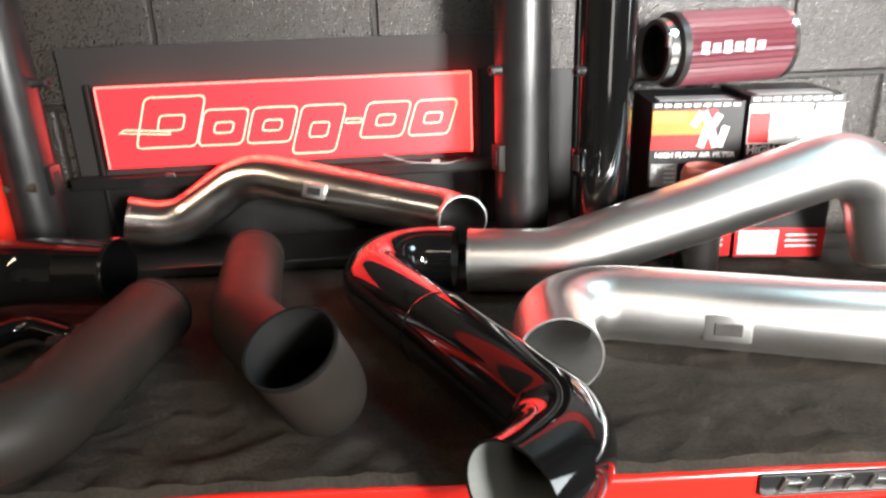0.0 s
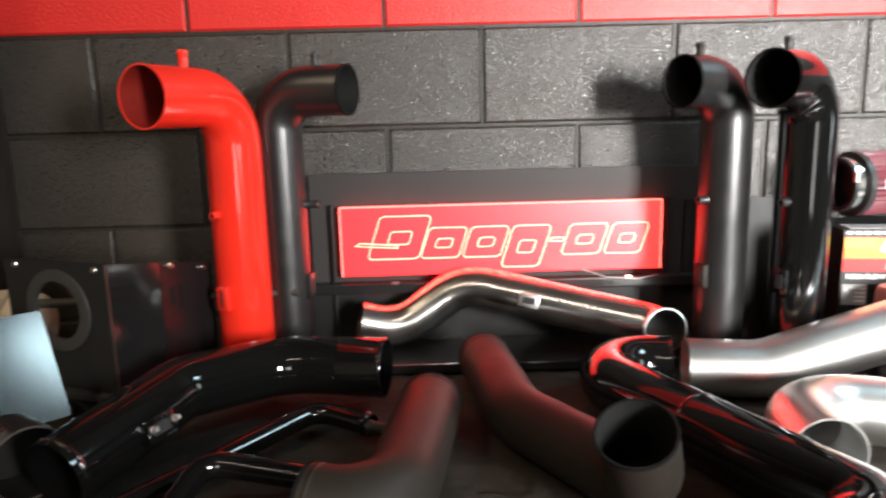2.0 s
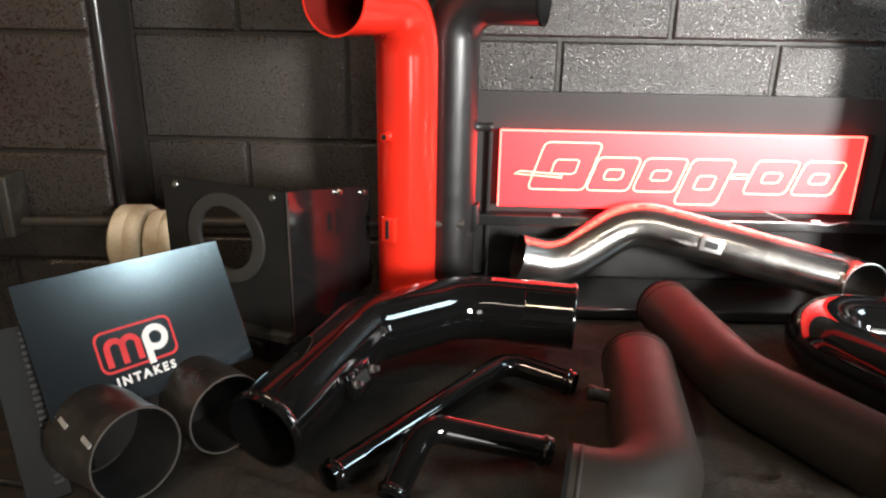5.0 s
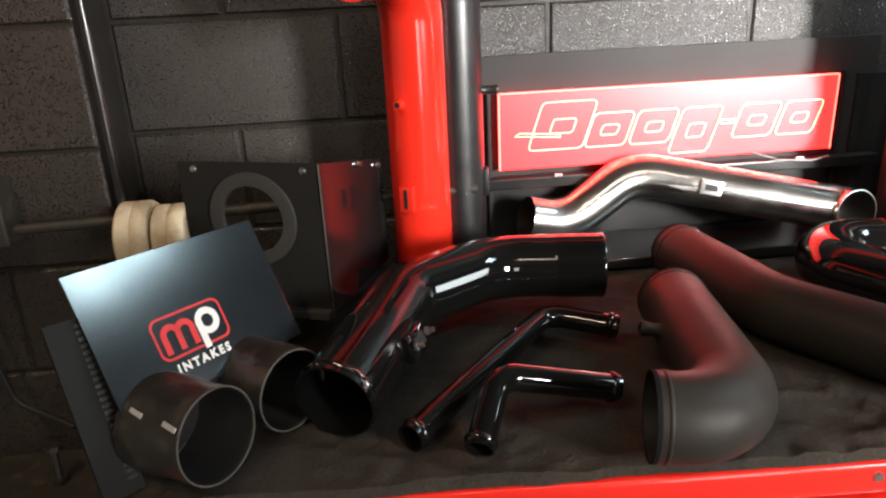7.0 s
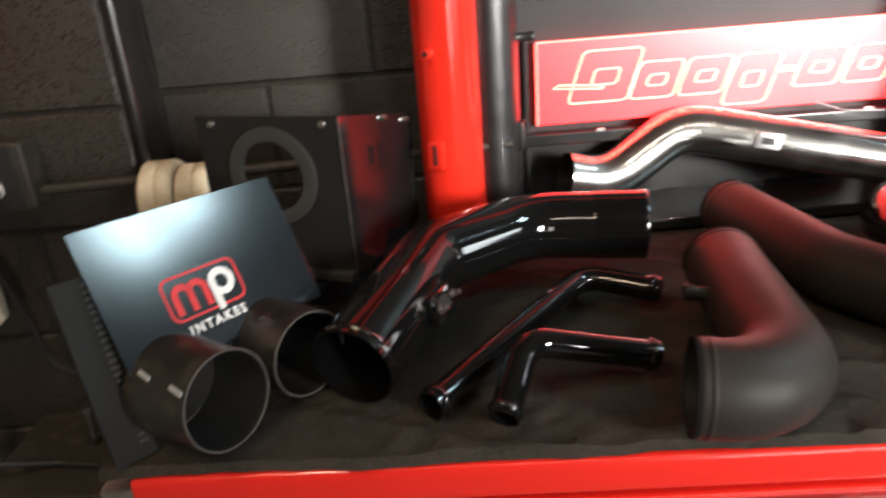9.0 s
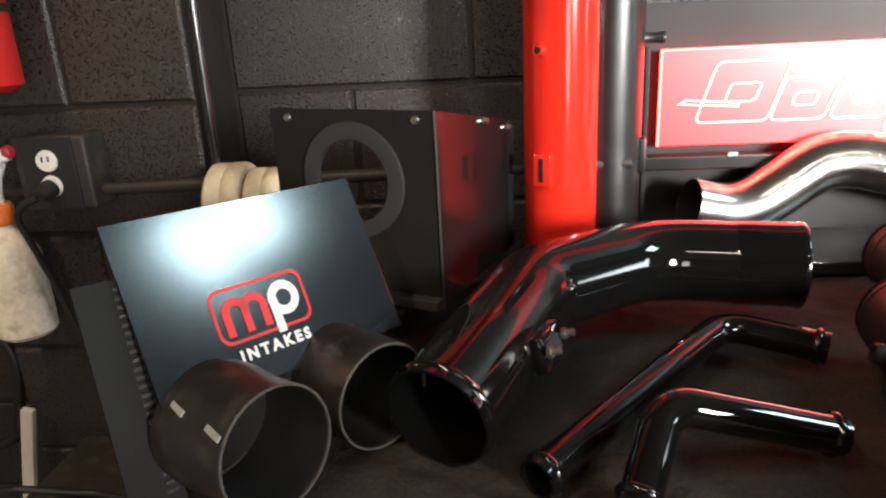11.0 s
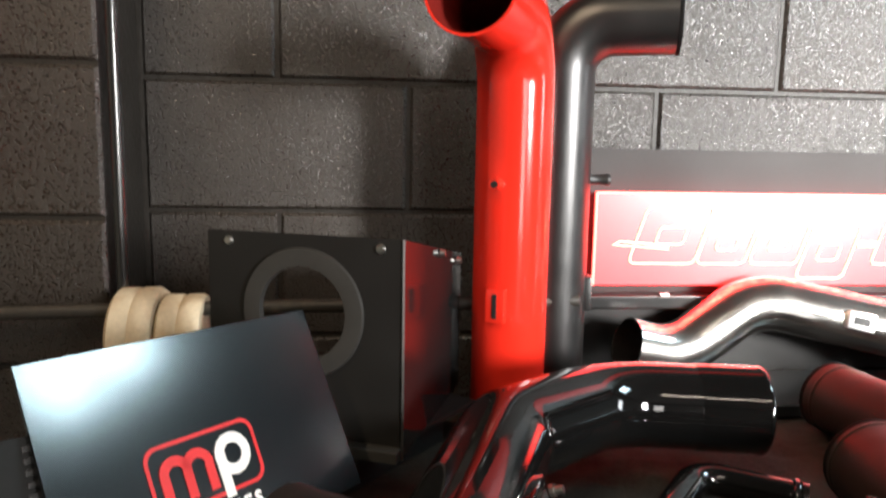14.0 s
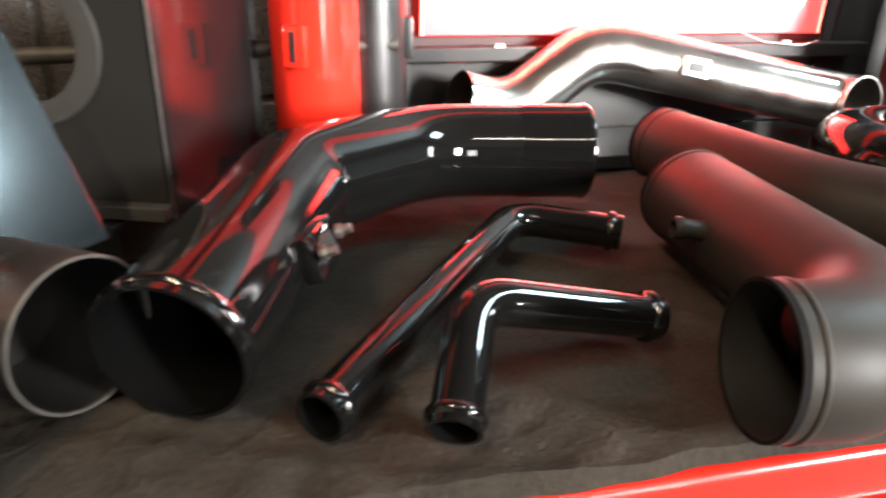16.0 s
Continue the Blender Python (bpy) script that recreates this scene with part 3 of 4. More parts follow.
# ---------------------------------------------------------------- lit sign


def build_sign():
    top = thing("lit_sign", "red edge-lit acrylic sign in a black stand before a smoked panel", "sign")
    part("back_panel", box((-0.275, 1.388, 1.125), (0.85, 0.008, 0.30), 0.001), M_PANEL, top, "smoked grey backing sheet")
    part("lower_rail", box((-0.275, 1.360, 1.030), (0.86, 0.03, 0.022), 0.003), M_FRAME, top)
    part("base", box((-0.275, 1.29, 0.8965), (0.86, 0.16, 0.020), 0.004), M_FRAME, top, "black base bar of the stand")
    # left end runs on past the stand to draw the wall's shadow as black sheet
    part("lower_panel_and_shade", box((-0.300, 1.379, 0.963), (0.90, 0.006, 0.112), 0.001), M_ABS, top, "matt black panel under the lit sheet, its left end drawn for wall shadow")
    for x in (-0.652, 0.072):
        part("stand_post", box((x, 1.374, 1.055), (0.008, 0.012, 0.31), 0.002), M_ABS, top)
    x0, x1, z0, z1, y = -0.633, 0.053, 1.056, 1.205, 1.362
    part("lit_sheet", box(((x0 + x1) / 2, y, (z0 + z1) / 2), (x1 - x0, 0.006, z1 - z0), 0.001), M_SIGN, top, "glowing red acrylic sheet")
    for c, s in ((((x0 + x1) / 2, y - 0.001, z1), (x1 - x0, 0.006, 0.003)), ((x0, y - 0.001, (z0 + z1) / 2), (0.003, 0.006, z1 - z0)),
                 ((x1, y - 0.001, (z0 + z1) / 2), (0.003, 0.006, z1 - z0))):
        part("lit_edge", box(c, s), M_SIGN_EDGE, top, "bright lit edge of the sheet")
    # the mark on it: plain slanted outlined shapes, not letters
    def outline(points, name="engraved_outline", half=0.0011):
        bm = bmesh.new()
        n = len(points)
        rings = []
        for i in range(n):
            p, a, b = (Vector(points[k % n]) for k in (i, i - 1, i + 1))
            d0, d1 = (p - a).normalized(), (b - p).normalized()
            side = Vector((-d0.y - d1.y, d0.x + d1.x))
            side = side.normalized() * half / max(0.5, side.length / 2)
            rings.append([bm.verts.new((q.x, yy, q.y)) for q in (p - side, p + side) for yy in (y - 0.0035, y - 0.0052)])
        for i in range(n):
            a, b = rings[i], rings[(i + 1) % n]
            for k, m in ((0, 1), (1, 3), (3, 2), (2, 0)):
                bm.faces.new((a[k], a[m], b[m], b[k]))
        part(name, bm, M_SIGN_LINE, top, "bright engraved outline")
    u = (z1 - z0)
    base = z0 + 0.24 * u
    def rounded_box(xa, za, w, h, r, shear):
        out = []
        for cxx, czz, a0 in ((xa + w - r, za + h - r, 0), (xa + r, za + h - r, 90), (xa + r, za + r, 180), (xa + w - r, za + r, 270)):
            for k in range(4):
                a = radians(a0 + 30 * k)
                px, pz = cxx + r * math.cos(a), czz + r * math.sin(a)
                out.append((px + shear * (pz - base), pz))
        return out

    shapes = ((0.055, 0.110, 0.62, 0.0), (0.168, 0.082, 0.44, 0.0), (0.258, 0.082, 0.44, 0.0), (0.348, 0.082, 0.60, -0.16), (0.470, 0.082, 0.44, 0.0), (0.562, 0.078, 0.44, 0.0))
    for dx, w, h, drop in shapes:
        low = base + drop * u
        outline(rounded_box(x0 + dx, low, w, h * u, 0.010, 0.33))
        outline(rounded_box(x0 + dx + w * 0.30, low + h * u * 0.34, w * 0.42, h * u * 0.30, 0.006, 0.33))
    outline(rounded_box(x0 + 0.436, base + 0.2 * u, 0.030, 0.05 * u, 0.002, 0.33))
    outline([(x0 + 0.03, base + 0.2 * u), (x0 + 0.12, base + 0.16 * u), (x0 + 0.12, base + 0.2 * u), (x0 + 0.04, base + 0.24 * u)])


build_sign()

# ---------------------------------------------------------------- air box of black sheets


def build_air_box():
    top = thing("air_box", "black sheet-metal filter housing with a round opening", "air box")
    c = Vector((-0.952, 0.973, 0))
    u = Vector((-0.163, 0.066, 0)).normalized()
    n = Vector((u.y, -u.x, 0))
    if n.y > 0:
        n = -n
    w, z0, z1 = 0.226, 0.945, 1.175
    cx, cz, hr = 0.112, 1.092, 0.053
    hole = c + u * cx + Vector((0, 0, cz))
    # front sheet with a round hole
    bm = bmesh.new()
    seg = 48

    def at(a, z, d):
        return c + u * a + n * d + Vector((0, 0, z))
    for d in (0.0, -0.003):
        ring_in, ring_out = [], []
        for k in range(seg):
            a = 2 * math.pi * k / seg
            dx, dz = math.cos(a), math.sin(a)
            ring_in.append(bm.verts.new(at(cx + dx * hr, cz + dz * hr, d)))
            # spokes run to the edge of the sheet; the corners are filled below
            reach = min((w - cx) / dx if dx > 1e-6 else 9, -cx / dx if dx < -1e-6 else 9, (z1 - cz) / dz if dz > 1e-6 else 9, (z0 - cz) / dz if dz < -1e-6 else 9)
            ring_out.append(bm.verts.new(at(cx + dx * reach, cz + dz * reach, d)))
        for k in range(seg):
            j = (k + 1) % seg
            bm.faces.new((ring_in[k], ring_in[j], ring_out[j], ring_out[k]))
            pa, pb = ring_out[k].co, ring_out[j].co
            for ca, czz in ((0, z0), (0, z1), (w, z0), (w, z1)):
                q = at(ca, czz, d)
                along = (abs((pa - q).dot(u)) < 1e-4 and abs(pb.z - q.z) < 1e-4) or (abs((pb - q).dot(u)) < 1e-4 and abs(pa.z - q.z) < 1e-4)
                if along and (pa - q).length > 1e-4 and (pb - q).length > 1e-4 and (pa - pb).length < 0.08:
                    bm.faces.new((ring_out[k], ring_out[j], bm.verts.new(q)))
    part("front_sheet", bm, M_ABS, top)
    part("mounting_ring", lathe([(hr - 0.003, -0.004), (hr - 0.003, 0.004), (hr + 0.006, 0.005), (hr + 0.016, 0.004), (hr + 0.017, 0.0)], hole, n, 48), M_RING, top, "raised dark grey rubber ring", smooth=True)
    for a in (0.024, 0.200):
        part("screw", lathe([(0, 0.003), (0.004, 0.0028), (0.0055, 0)], at(a, 1.1645, 0.0), n, 14), M_STEEL, top, "bright steel screw")
    # side sheet running back, glossy, its top falling to the rear
    far = Vector((-0.866, 1.211, 0))
    side = far - c
    mid = (c + far) / 2
    turn = Matrix.Rotation(math.atan2(side.y, side.x), 3, "Z")
    sn = Vector((side.y, -side.x, 0)).normalized()
    bm = bmesh.new()
    rows = [[bm.verts.new(p + sn * d + Vector((0, 0, z))) for p, z in ((c, z0), (far, z0), (far, 1.128), (c, z1))] for d in (0.0, -0.003)]
    for r in rows:
        bm.faces.new(r)
    for k in range(4):
        j = (k + 1) % 4
        bm.faces.new((rows[0][k], rows[0][j], rows[1][j], rows[1][k]))
    part("side_sheet", bm, M_ACRYLIC, top, "gloss black side sheet")
    part("edge_strip", box(at(-0.001, (z0 + z1) / 2, 0.0005), (0.0022, 0.0022, z1 - z0)), M_STEEL, top, "thin bright strip along the front sheet's edge")
    for f, z in ((0.560, 1.143), (0.895, 1.122)):
        q = c.lerp(far, f)
        part("screw", lathe([(0, 0.006), (0.004, 0.006), (0.0055, 0)], (q.x + sn.x * 0.001, q.y + sn.y * 0.001, z), sn, 14), M_STEEL, top, "bright steel screw")
    part("base_lip", box(c + u * 0.085 + n * 0.008 + Vector((0, 0, z0 + 0.007)), (0.17, 0.016, 0.012), 0.001, Matrix.Rotation(math.atan2(u.y, u.x), 3, "Z")), M_RING, top, "folded grey lip")
    part("base_sheet", box((mid.x - 0.09, mid.y + 0.025, z0 - 0.004), (0.24, 0.19, 0.006), 0.001, turn @ Matrix.Rotation(radians(-20), 3, "Z")), M_ABS, top)
    part("foot", box((mid.x - 0.09, mid.y + 0.03, (z0 + BENCH) / 2), (0.18, 0.13, z0 - BENCH - 0.008), 0.002, turn @ Matrix.Rotation(radians(-20), 3, "Z")), M_ABS, top)


build_air_box()

# ---------------------------------------------------------------- couplers
def coupler(label, mouth, back, r0, r1):
    top = thing("silicone_coupler", label, "coupler", "silicone couplers")
    mouth, back = Vector(mouth), Vector(back)
    axis = mouth - back
    L = axis.length
    prof = [(r1, 0), (r1 + 0.0005, L * 0.25), (r1 + (r0 - r1) * 0.25, L * 0.40), (r0, L * 0.62), (r0 + 0.0008, L)]
    part("wall", lathe(prof, back, axis, 44), M_RUBBER, top, smooth=True)
    part("lining", lathe([(r - 0.0026, h) for r, h in prof], back, axis, 44), M_RUBBER_IN, top, smooth=True)
    part("rim", lathe([(r0 - 0.0020, L - 0.001), (r0 - 0.0014, L + 0.0009), (r0 + 0.0002, L + 0.0009), (r0 + 0.0008, L)], back, axis, 44), M_EDGE, top, "thin pale rim", smooth=True)
    part("back_rim", lathe([(r1 - 0.005, 0), (r1 - 0.0045, -0.001), (r1 - 0.0003, -0.001), (r1, 0)], back, axis, 44), M_EDGE, top, smooth=True)
    return top


worn = coupler("black silicone reducer lying with its wide mouth open", (-1.059, 0.682, BENCH + 0.066), (-1.137, 0.736, BENCH + 0.0585), 0.0530, 0.056)
coupler("black silicone hump coupler lying beside the card", (-0.992, 0.783, BENCH + 0.0545), (-1.072, 0.852, BENCH + 0.053), 0.051, 0.0485)

# two worn strokes of pale print on the larger coupler
for place, out in (((-1.1400, 0.6890, 0.9838), (-0.458, -0.566, 0.686)), ((-1.0970, 0.6551, 0.9838), (-0.489, -0.621, 0.612))):
    out, along = Vector(out).normalized(), Vector((0.82, -0.57, 0.08))
    along = (along - out * along.dot(out)).normalized()
    turn = Matrix((along, out.cross(along), out)).transposed() @ Matrix.Rotation(radians(-12), 3, "Z")
    part("printed_stroke", box(place, (0.021, 0.0055, 0.0022), 0.0008, turn), M_INK_GREY, worn, "worn pale stroke of print")

# ---------------------------------------------------------------- display card
TL, TR, LB = Vector((-1.212, 0.746, 1.119)), Vector((-1.050, 0.952, 1.109)), Vector((-1.070, 0.823, 0.989))


def build_card():
    top = thing("display_card", "black satin display card with a red and white mark", "card")
    u = (TR - TL).normalized()
    n = u.cross(LB - TL).normalized()
    if n.y > 0:
        n = -n
    v = n.cross(u)
    if v.z < 0:
        v = -v
    turn = Matrix((u, v, n)).transposed()
    w = (TR - TL).length
    h = 0.170
    mid = TL + u * (w / 2) - v * (h / 2)
    part("sheet", box(mid, (w, h, 0.003), 0.0004, turn), M_CARD, top)
    m = Matrix.Translation(TL) @ turn.to_4x4()
    low = TL + u * (w / 2) - v * h
    back = low - n * 0.03
    part("easel_block", box((back.x, back.y, (BENCH + low.z) / 2 + 0.01), (w * 0.7, 0.03, low.z - BENCH + 0.02), 0.002, Matrix.Rotation(math.atan2(u.y, u.x), 3, "Z")), M_ABS, top, "plain black block holding the card up")

    def spot(a, b, size, mat, name="print_or_glare_bar", lift=0.0022, tilt=0.0, bevel=0.0):
        bm = bmesh.new()
        add_box(bm, (0, 0, 0), (size[0], size[1], 0.0006), bevel)
        bmesh.ops.transform(bm, matrix=m @ Matrix.Translation((a, -b, lift)) @ Matrix.Rotation(tilt, 4, "Z"), verts=bm.verts)
        part(name, bm, mat, top)

    # outlined rounded rectangle, two plain shapes inside, a row of short bars below
    cx, cy, bw, bh = 0.115, 0.104, 0.098, 0.052
    bm = bmesh.new()

    def rounded(wd, ht, r):
        out = []
        for sx, sy, a0 in ((1, 1, 0), (-1, 1, 90), (-1, -1, 180), (1, -1, 270)):
            for k in range(6):
                a = radians(a0 + 18 * k)
                out.append((sx * (wd / 2 - r) + r * math.cos(a), sy * (ht / 2 - r) + r * math.sin(a)))
        return out
    o, i = rounded(bw, bh, 0.011), rounded(bw - 0.006, bh - 0.006, 0.009)
    vo = [bm.verts.new(m @ Vector((cx + a, -cy + b, 0.0022))) for a, b in o]
    vi = [bm.verts.new(m @ Vector((cx + a, -cy + b, 0.0022))) for a, b in i]
    for k in range(len(o)):
        j = (k + 1) % len(o)
        bm.faces.new((vo[k], vo[j], vi[j], vi[k]))
    part("printed_outline", bm, M_INK_RED, top)

    def arch(px, py, r, t, a0, a1, mat, name):
        bm = bmesh.new()
        prev = None
        for k in range(17):
            a = radians(a0 + (a1 - a0) * k / 16)
            pr = [bm.verts.new(m @ Vector((px + rr * math.cos(a), -py + rr * math.sin(a), 0.0026))) for rr in (r - t / 2, r + t / 2)]
            if prev:
                bm.faces.new((prev[0], prev[1], pr[1], pr[0]))
            prev = pr
        part(name, bm, mat, top)
    for k in range(2):
        arch(cx - 0.0270 + k * 0.019, cy - 0.002, 0.0098, 0.0075, 0, 180, M_INK_RED, "printed_arch")
    for k in range(3):
        spot(cx - 0.0365 + k * 0.019, cy + 0.0085, (0.0075, 0.021), M_INK_RED)
    arch(cx + 0.024, cy - 0.002, 0.0125, 0.0085, 0, 360, M_INK_WHITE, "printed_ring")
    spot(cx + 0.0125, cy + 0.012, (0.0085, 0.034), M_INK_WHITE)
    text_mesh("INTAKES", 0.0145, M_INK_WHITE, top, m @ Matrix.Translation((cx + 0.001, -cy - 0.0385, 0.0024)), bold=0.0007, spacing=1.42)
    return turn


build_card()


def build_ribbed_board():
    top = thing("ribbed_board", "dark grey folded plastic board with a ribbed edge", "board")
    a, b = Vector((-1.223, 0.711, 1.079)), Vector((-1.193, 0.744, 1.076))
    fall = Vector((0.042, -0.046, -0.191))
    n = (b - a).cross(fall).normalized() * 0.005
    bm = bmesh.new()
    front = [bm.verts.new(p) for p in (a, b, b + fall, a + fall)]
    back = [bm.verts.new(v.co + n) for v in front]
    bm.faces.new(front)
    bm.faces.new(back)
    for k in range(4):
        j = (k + 1) % 4
        bm.faces.new((front[k], front[j], back[j], back[k]))
    part("sheet", bm, M_GREYP, top)
    u, v = (b - a).normalized(), -fall.normalized()
    w = u.cross(v).normalized()
    turn = Matrix((u, w.cross(u), w)).transposed()
    side = 1 if w.y < 0 else -1
    for k in range(24):
        part("rib", box(b - u * 0.0095 + fall * (0.04 + k * 0.038) + w * side * 0.0008, (0.010, 0.0036, 0.002), 0.0006, turn), M_BLACKP, top)


build_ribbed_board()

# ---------------------------------------------------------------- filter and its boxes


def build_filter_box(label, corner, yaw, w, d, h, style):
    top = thing("filter_box", label, "box", "air filter boxes", at=pose(*corner, 0, 0, yaw))
    part("carton", box((w / 2, d / 2, h / 2), (w, d, h), 0.0012), M_INK_BLACK, top)
    zt = h - 0.012
    if style:
        part("printed_band", box((w * 0.36, -0.0006, zt - 0.034), (w * 0.70, 0.0016, 0.066)), M_INK_RED, top, "red printed band")
        part("printed_band", box((w * 0.30, -0.0012, zt - 0.022), (w * 0.58, 0.0016, 0.040)), M_INK_ORANGE, top, "orange printed band")
        part("printed_band", box((w * 0.20, -0.0018, zt - 0.012), (w * 0.36, 0.0016, 0.018)), M_INK_YELLOW, top, "yellow printed band")
    else:
        part("printed_band", box((w * 0.33, -0.0006, zt - 0.034), (w * 0.66, 0.0016, 0.066)), M_INK_WHITE, top, "pale printed band")
        part("printed_band", box((w * 0.12, -0.0012, zt - 0.040), (w * 0.22, 0.0016, 0.050)), M_INK_RED, top, "red printed band")
        part("printed_band", box((w * 0.84, -0.0006, zt - 0.050), (w * 0.30, 0.0016, 0.098)), M_INK_GREY, top, "plain grey panel")
    # plain slanted pale strokes in place of the mark
    for dx, dz, hh, tilt in ((0.50, -0.016, 0.026, 0.5), (0.60, -0.016, 0.026, -0.5), (0.70, -0.018, 0.022, 0.5), (0.58, -0.046, 0.036, 0.25), (0.68, -0.046, 0.036, -0.35), (0.78, -0.046, 0.036, 0.25)):
        part("printed_stroke", box((w * dx, -0.0026, zt + dz), (0.012, 0.0016, hh), 0, Matrix.Rotation(tilt, 3, "Y")), M_INK_WHITE, top)
    lines = ("HIGH FLOW AIR FILTER",) if style else ("HIGH FLOW", "AIR FILTER")
    for k, words in enumerate(lines):
        text_mesh(words, 0.0125 if style else 0.019, M_INK_WHITE, top, Matrix.Translation((w * (0.5 if style else 0.36), -0.0018, zt - 0.077 - 0.017 * k)) @ Matrix.Rotation(radians(90), 4, "X"), bold=0.0004)
    if style:
        part("printed_panel", box((0.026, -0.0006, zt - 0.112), (0.044, 0.0016, 0.040)), M_INK_GREY, top, "small grey printed panel")
        text_mesh("4\"", 0.020, M_INK_WHITE, top, Matrix.Translation((0.014, -0.0018, zt - 0.104)) @ Matrix.Rotation(radians(90), 4, "X"))
        for k in range(4):
            part("print_or_glare_bar", box((0.036, -0.0018, zt - 0.100 - k * 0.008), (0.018, 0.0014, 0.0025)), M_INK_WHITE, top)
    part("printed_base", box((w / 2, -0.0006, 0.030), (w, 0.0016, 0.052)), M_INK_RED, top, "red printed base band")
    part("printed_block", box((w * 0.26, -0.0014, 0.030), (w * 0.44, 0.0016, 0.044)), M_INK_WHITE, top)
    for k in range(3):
        part("print_or_glare_bar", box((w * 0.74, -0.0014, 0.044 - k * 0.010), (w * 0.34, 0.0016, 0.003)), M_INK_WHITE, top)
    for k in range(9):
        part("print_or_glare_bar", box((0.010 + k * w / 9.5, -0.0008, h - 0.005), (w / 14, 0.0014, 0.005)), M_INK_WHITE, top)
    part("printed_top", box((w * 0.5, d * 0.25, h + 0.0002), (w * 0.8, d * 0.3, 0.0016)), M_INK_GREY, top, "grey print on the lid")
    return top


build_filter_box("black and orange printed air filter carton", (0.335, 1.170, BENCH + 0.001), -9.5, 0.150, 0.17, 0.275, 1)
build_filter_box("black carton with a bright red and white front", (0.488, 1.140, BENCH + 0.001), -9.5, 0.150, 0.17, 0.283, 0)


def build_cone_filter():
    top = thing("air_filter", "red pleated cylindrical air filter with a chrome end, on cartons", "air filter")
    a, b = Vector((0.362, 1.250, 1.238)), Vector((0.604, 1.282, 1.241))
    axis = b - a
    L = axis.length
    r = 0.0605
    turn = frame_to(axis)
    bm = bmesh.new()
    n = 72
    rows = []
    for h in (0.036, L - 0.012):
        rows.append([bm.verts.new(a + turn @ Vector(((r + (0.0022 if k % 2 else -0.0022)) * math.cos(2 * math.pi * k / n), (r + (0.0022 if k % 2 else -0.0022)) * math.sin(2 * math.pi * k / n), h))) for k in range(n)])
    for k in range(n):
        j = (k + 1) % n
        bm.faces.new((rows[0][k], rows[0][j], rows[1][j], rows[1][k]))
    part("pleats", bm, M_FILTER, top, "red pleated gauze")
    part("flange", lathe([(r * 0.72, 0), (r * 0.86, 0), (r * 0.86, 0.021), (r * 1.05, 0.024), (r * 1.05, 0.036), (0, 0.036)], a, axis, 40), M_BLACKP, top, smooth=True)
    cl = part("hose_clamp", lathe([(r * 0.865, 0.004), (r * 0.895, 0.004), (r * 0.895, 0.018), (r * 0.865, 0.018)], a, axis, 40), M_CHROME, top, "bright hose clamp", smooth=True)
    part("clamp_screw", lathe([(0, 0), (0.006, 0), (0.006, 0.02), (0, 0.02)], a + axis.normalized() * 0.015 + Vector((-0.01, -r * 0.92, 0.01)), (0, 0, 1), 12), M_STEEL, cl)
    part("end_cap", lathe([(0, L), (r * 0.95, L), (r * 1.03, L - 0.004), (r * 1.03, L - 0.013), (r * 0.9, L - 0.015)], a, axis, 40), M_CHROME, top, "bright metal end cap", smooth=True)
    # plain pale band of print on the gauze, white to imitate glare blotches
    for k in range(6):
        part("print_or_glare_bar", box(a + axis * (0.28 + k * 0.085) + Vector((0, -r - 0.0016, 0.004)), (0.013, 0.0016, 0.014 if k % 2 else 0.020), 0.0004), M_INK_WHITE, top)


build_cone_filter()

# ---------------------------------------------------------------- conduit, outlet and what hangs by the pilaster


def build_conduit():
    top = thing("conduit", "black painted steel conduit rising up the pilaster", "conduit")
    part("tube", tube([(-1.318, 1.238, 0.3), (-1.318, 1.238, 3.0)], 0.0085, 14), M_CONDUIT, top, smooth=True)
    for z in (1.7, 0.95):
        part("strap", box((-1.322, 1.243, z), (0.05, 0.014, 0.018), 0.002), M_CONDUIT, top)
    top = thing("conduit", "dusty grey horizontal conduit leaving the outlet box", "conduit")
    part("tube", tube([(-1.50, 1.215, 1.046), (-0.70, 1.215, 1.062)], 0.0095, 14, True), M_DUSTY, top, smooth=True)
    part("tube", tube([(-2.30, 1.215, 1.040), (-1.60, 1.215, 1.046)], 0.0095, 14, True), M_DUSTY, top, smooth=True)


build_conduit()


def build_outlet():
    top = thing("outlet_box", "dusty black electrical outlet box with a plugged-in cord", "outlet")
    part("housing", box((-1.550, 1.216, 1.078), (0.115, 0.058, 0.112), 0.006, segments=3), M_DUSTY, top, smooth=True)
    plate = part("cover_plate", box((-1.553, 1.1855, 1.078), (0.085, 0.004, 0.108), 0.002), M_BLACKP, top)
    for z in (1.098, 1.060):
        s = part("socket", lathe([(0, 0.004), (0.015, 0.004), (0.0165, 0)], (-1.553, 1.1837, z), (0, -1, 0), 24), M_WHITEP, plate, "pale round socket")
    for dx in (-0.005, 0.005):
        part("socket_slot", box((-1.553 + dx, 1.1792, 1.101), (0.0022, 0.001, 0.008)), M_BLACKP, plate)
    part("plug", lathe([(0, 0.03), (0.010, 0.028), (0.014, 0.012), (0.014, 0)], (-1.553, 1.1797, 1.058), (-0.15, -1, -0.25), 18), M_BLACKP, top, "black plug", smooth=True)
    path = fillet([(-1.557, 1.150, 1.050), (-1.594, 1.140, 1.035), (-1.580, 1.17, 0.918), (-1.570, 1.19, 0.813), (-1.556, 1.19, 0.730), (-1.50, 1.17, 0.712), (-1.44, 1.14, 0.70)], 0.03)
    part("cord", tube(path, 0.0052, 10, True), M_CABLE, top, "black power cord", smooth=True)


build_outlet()


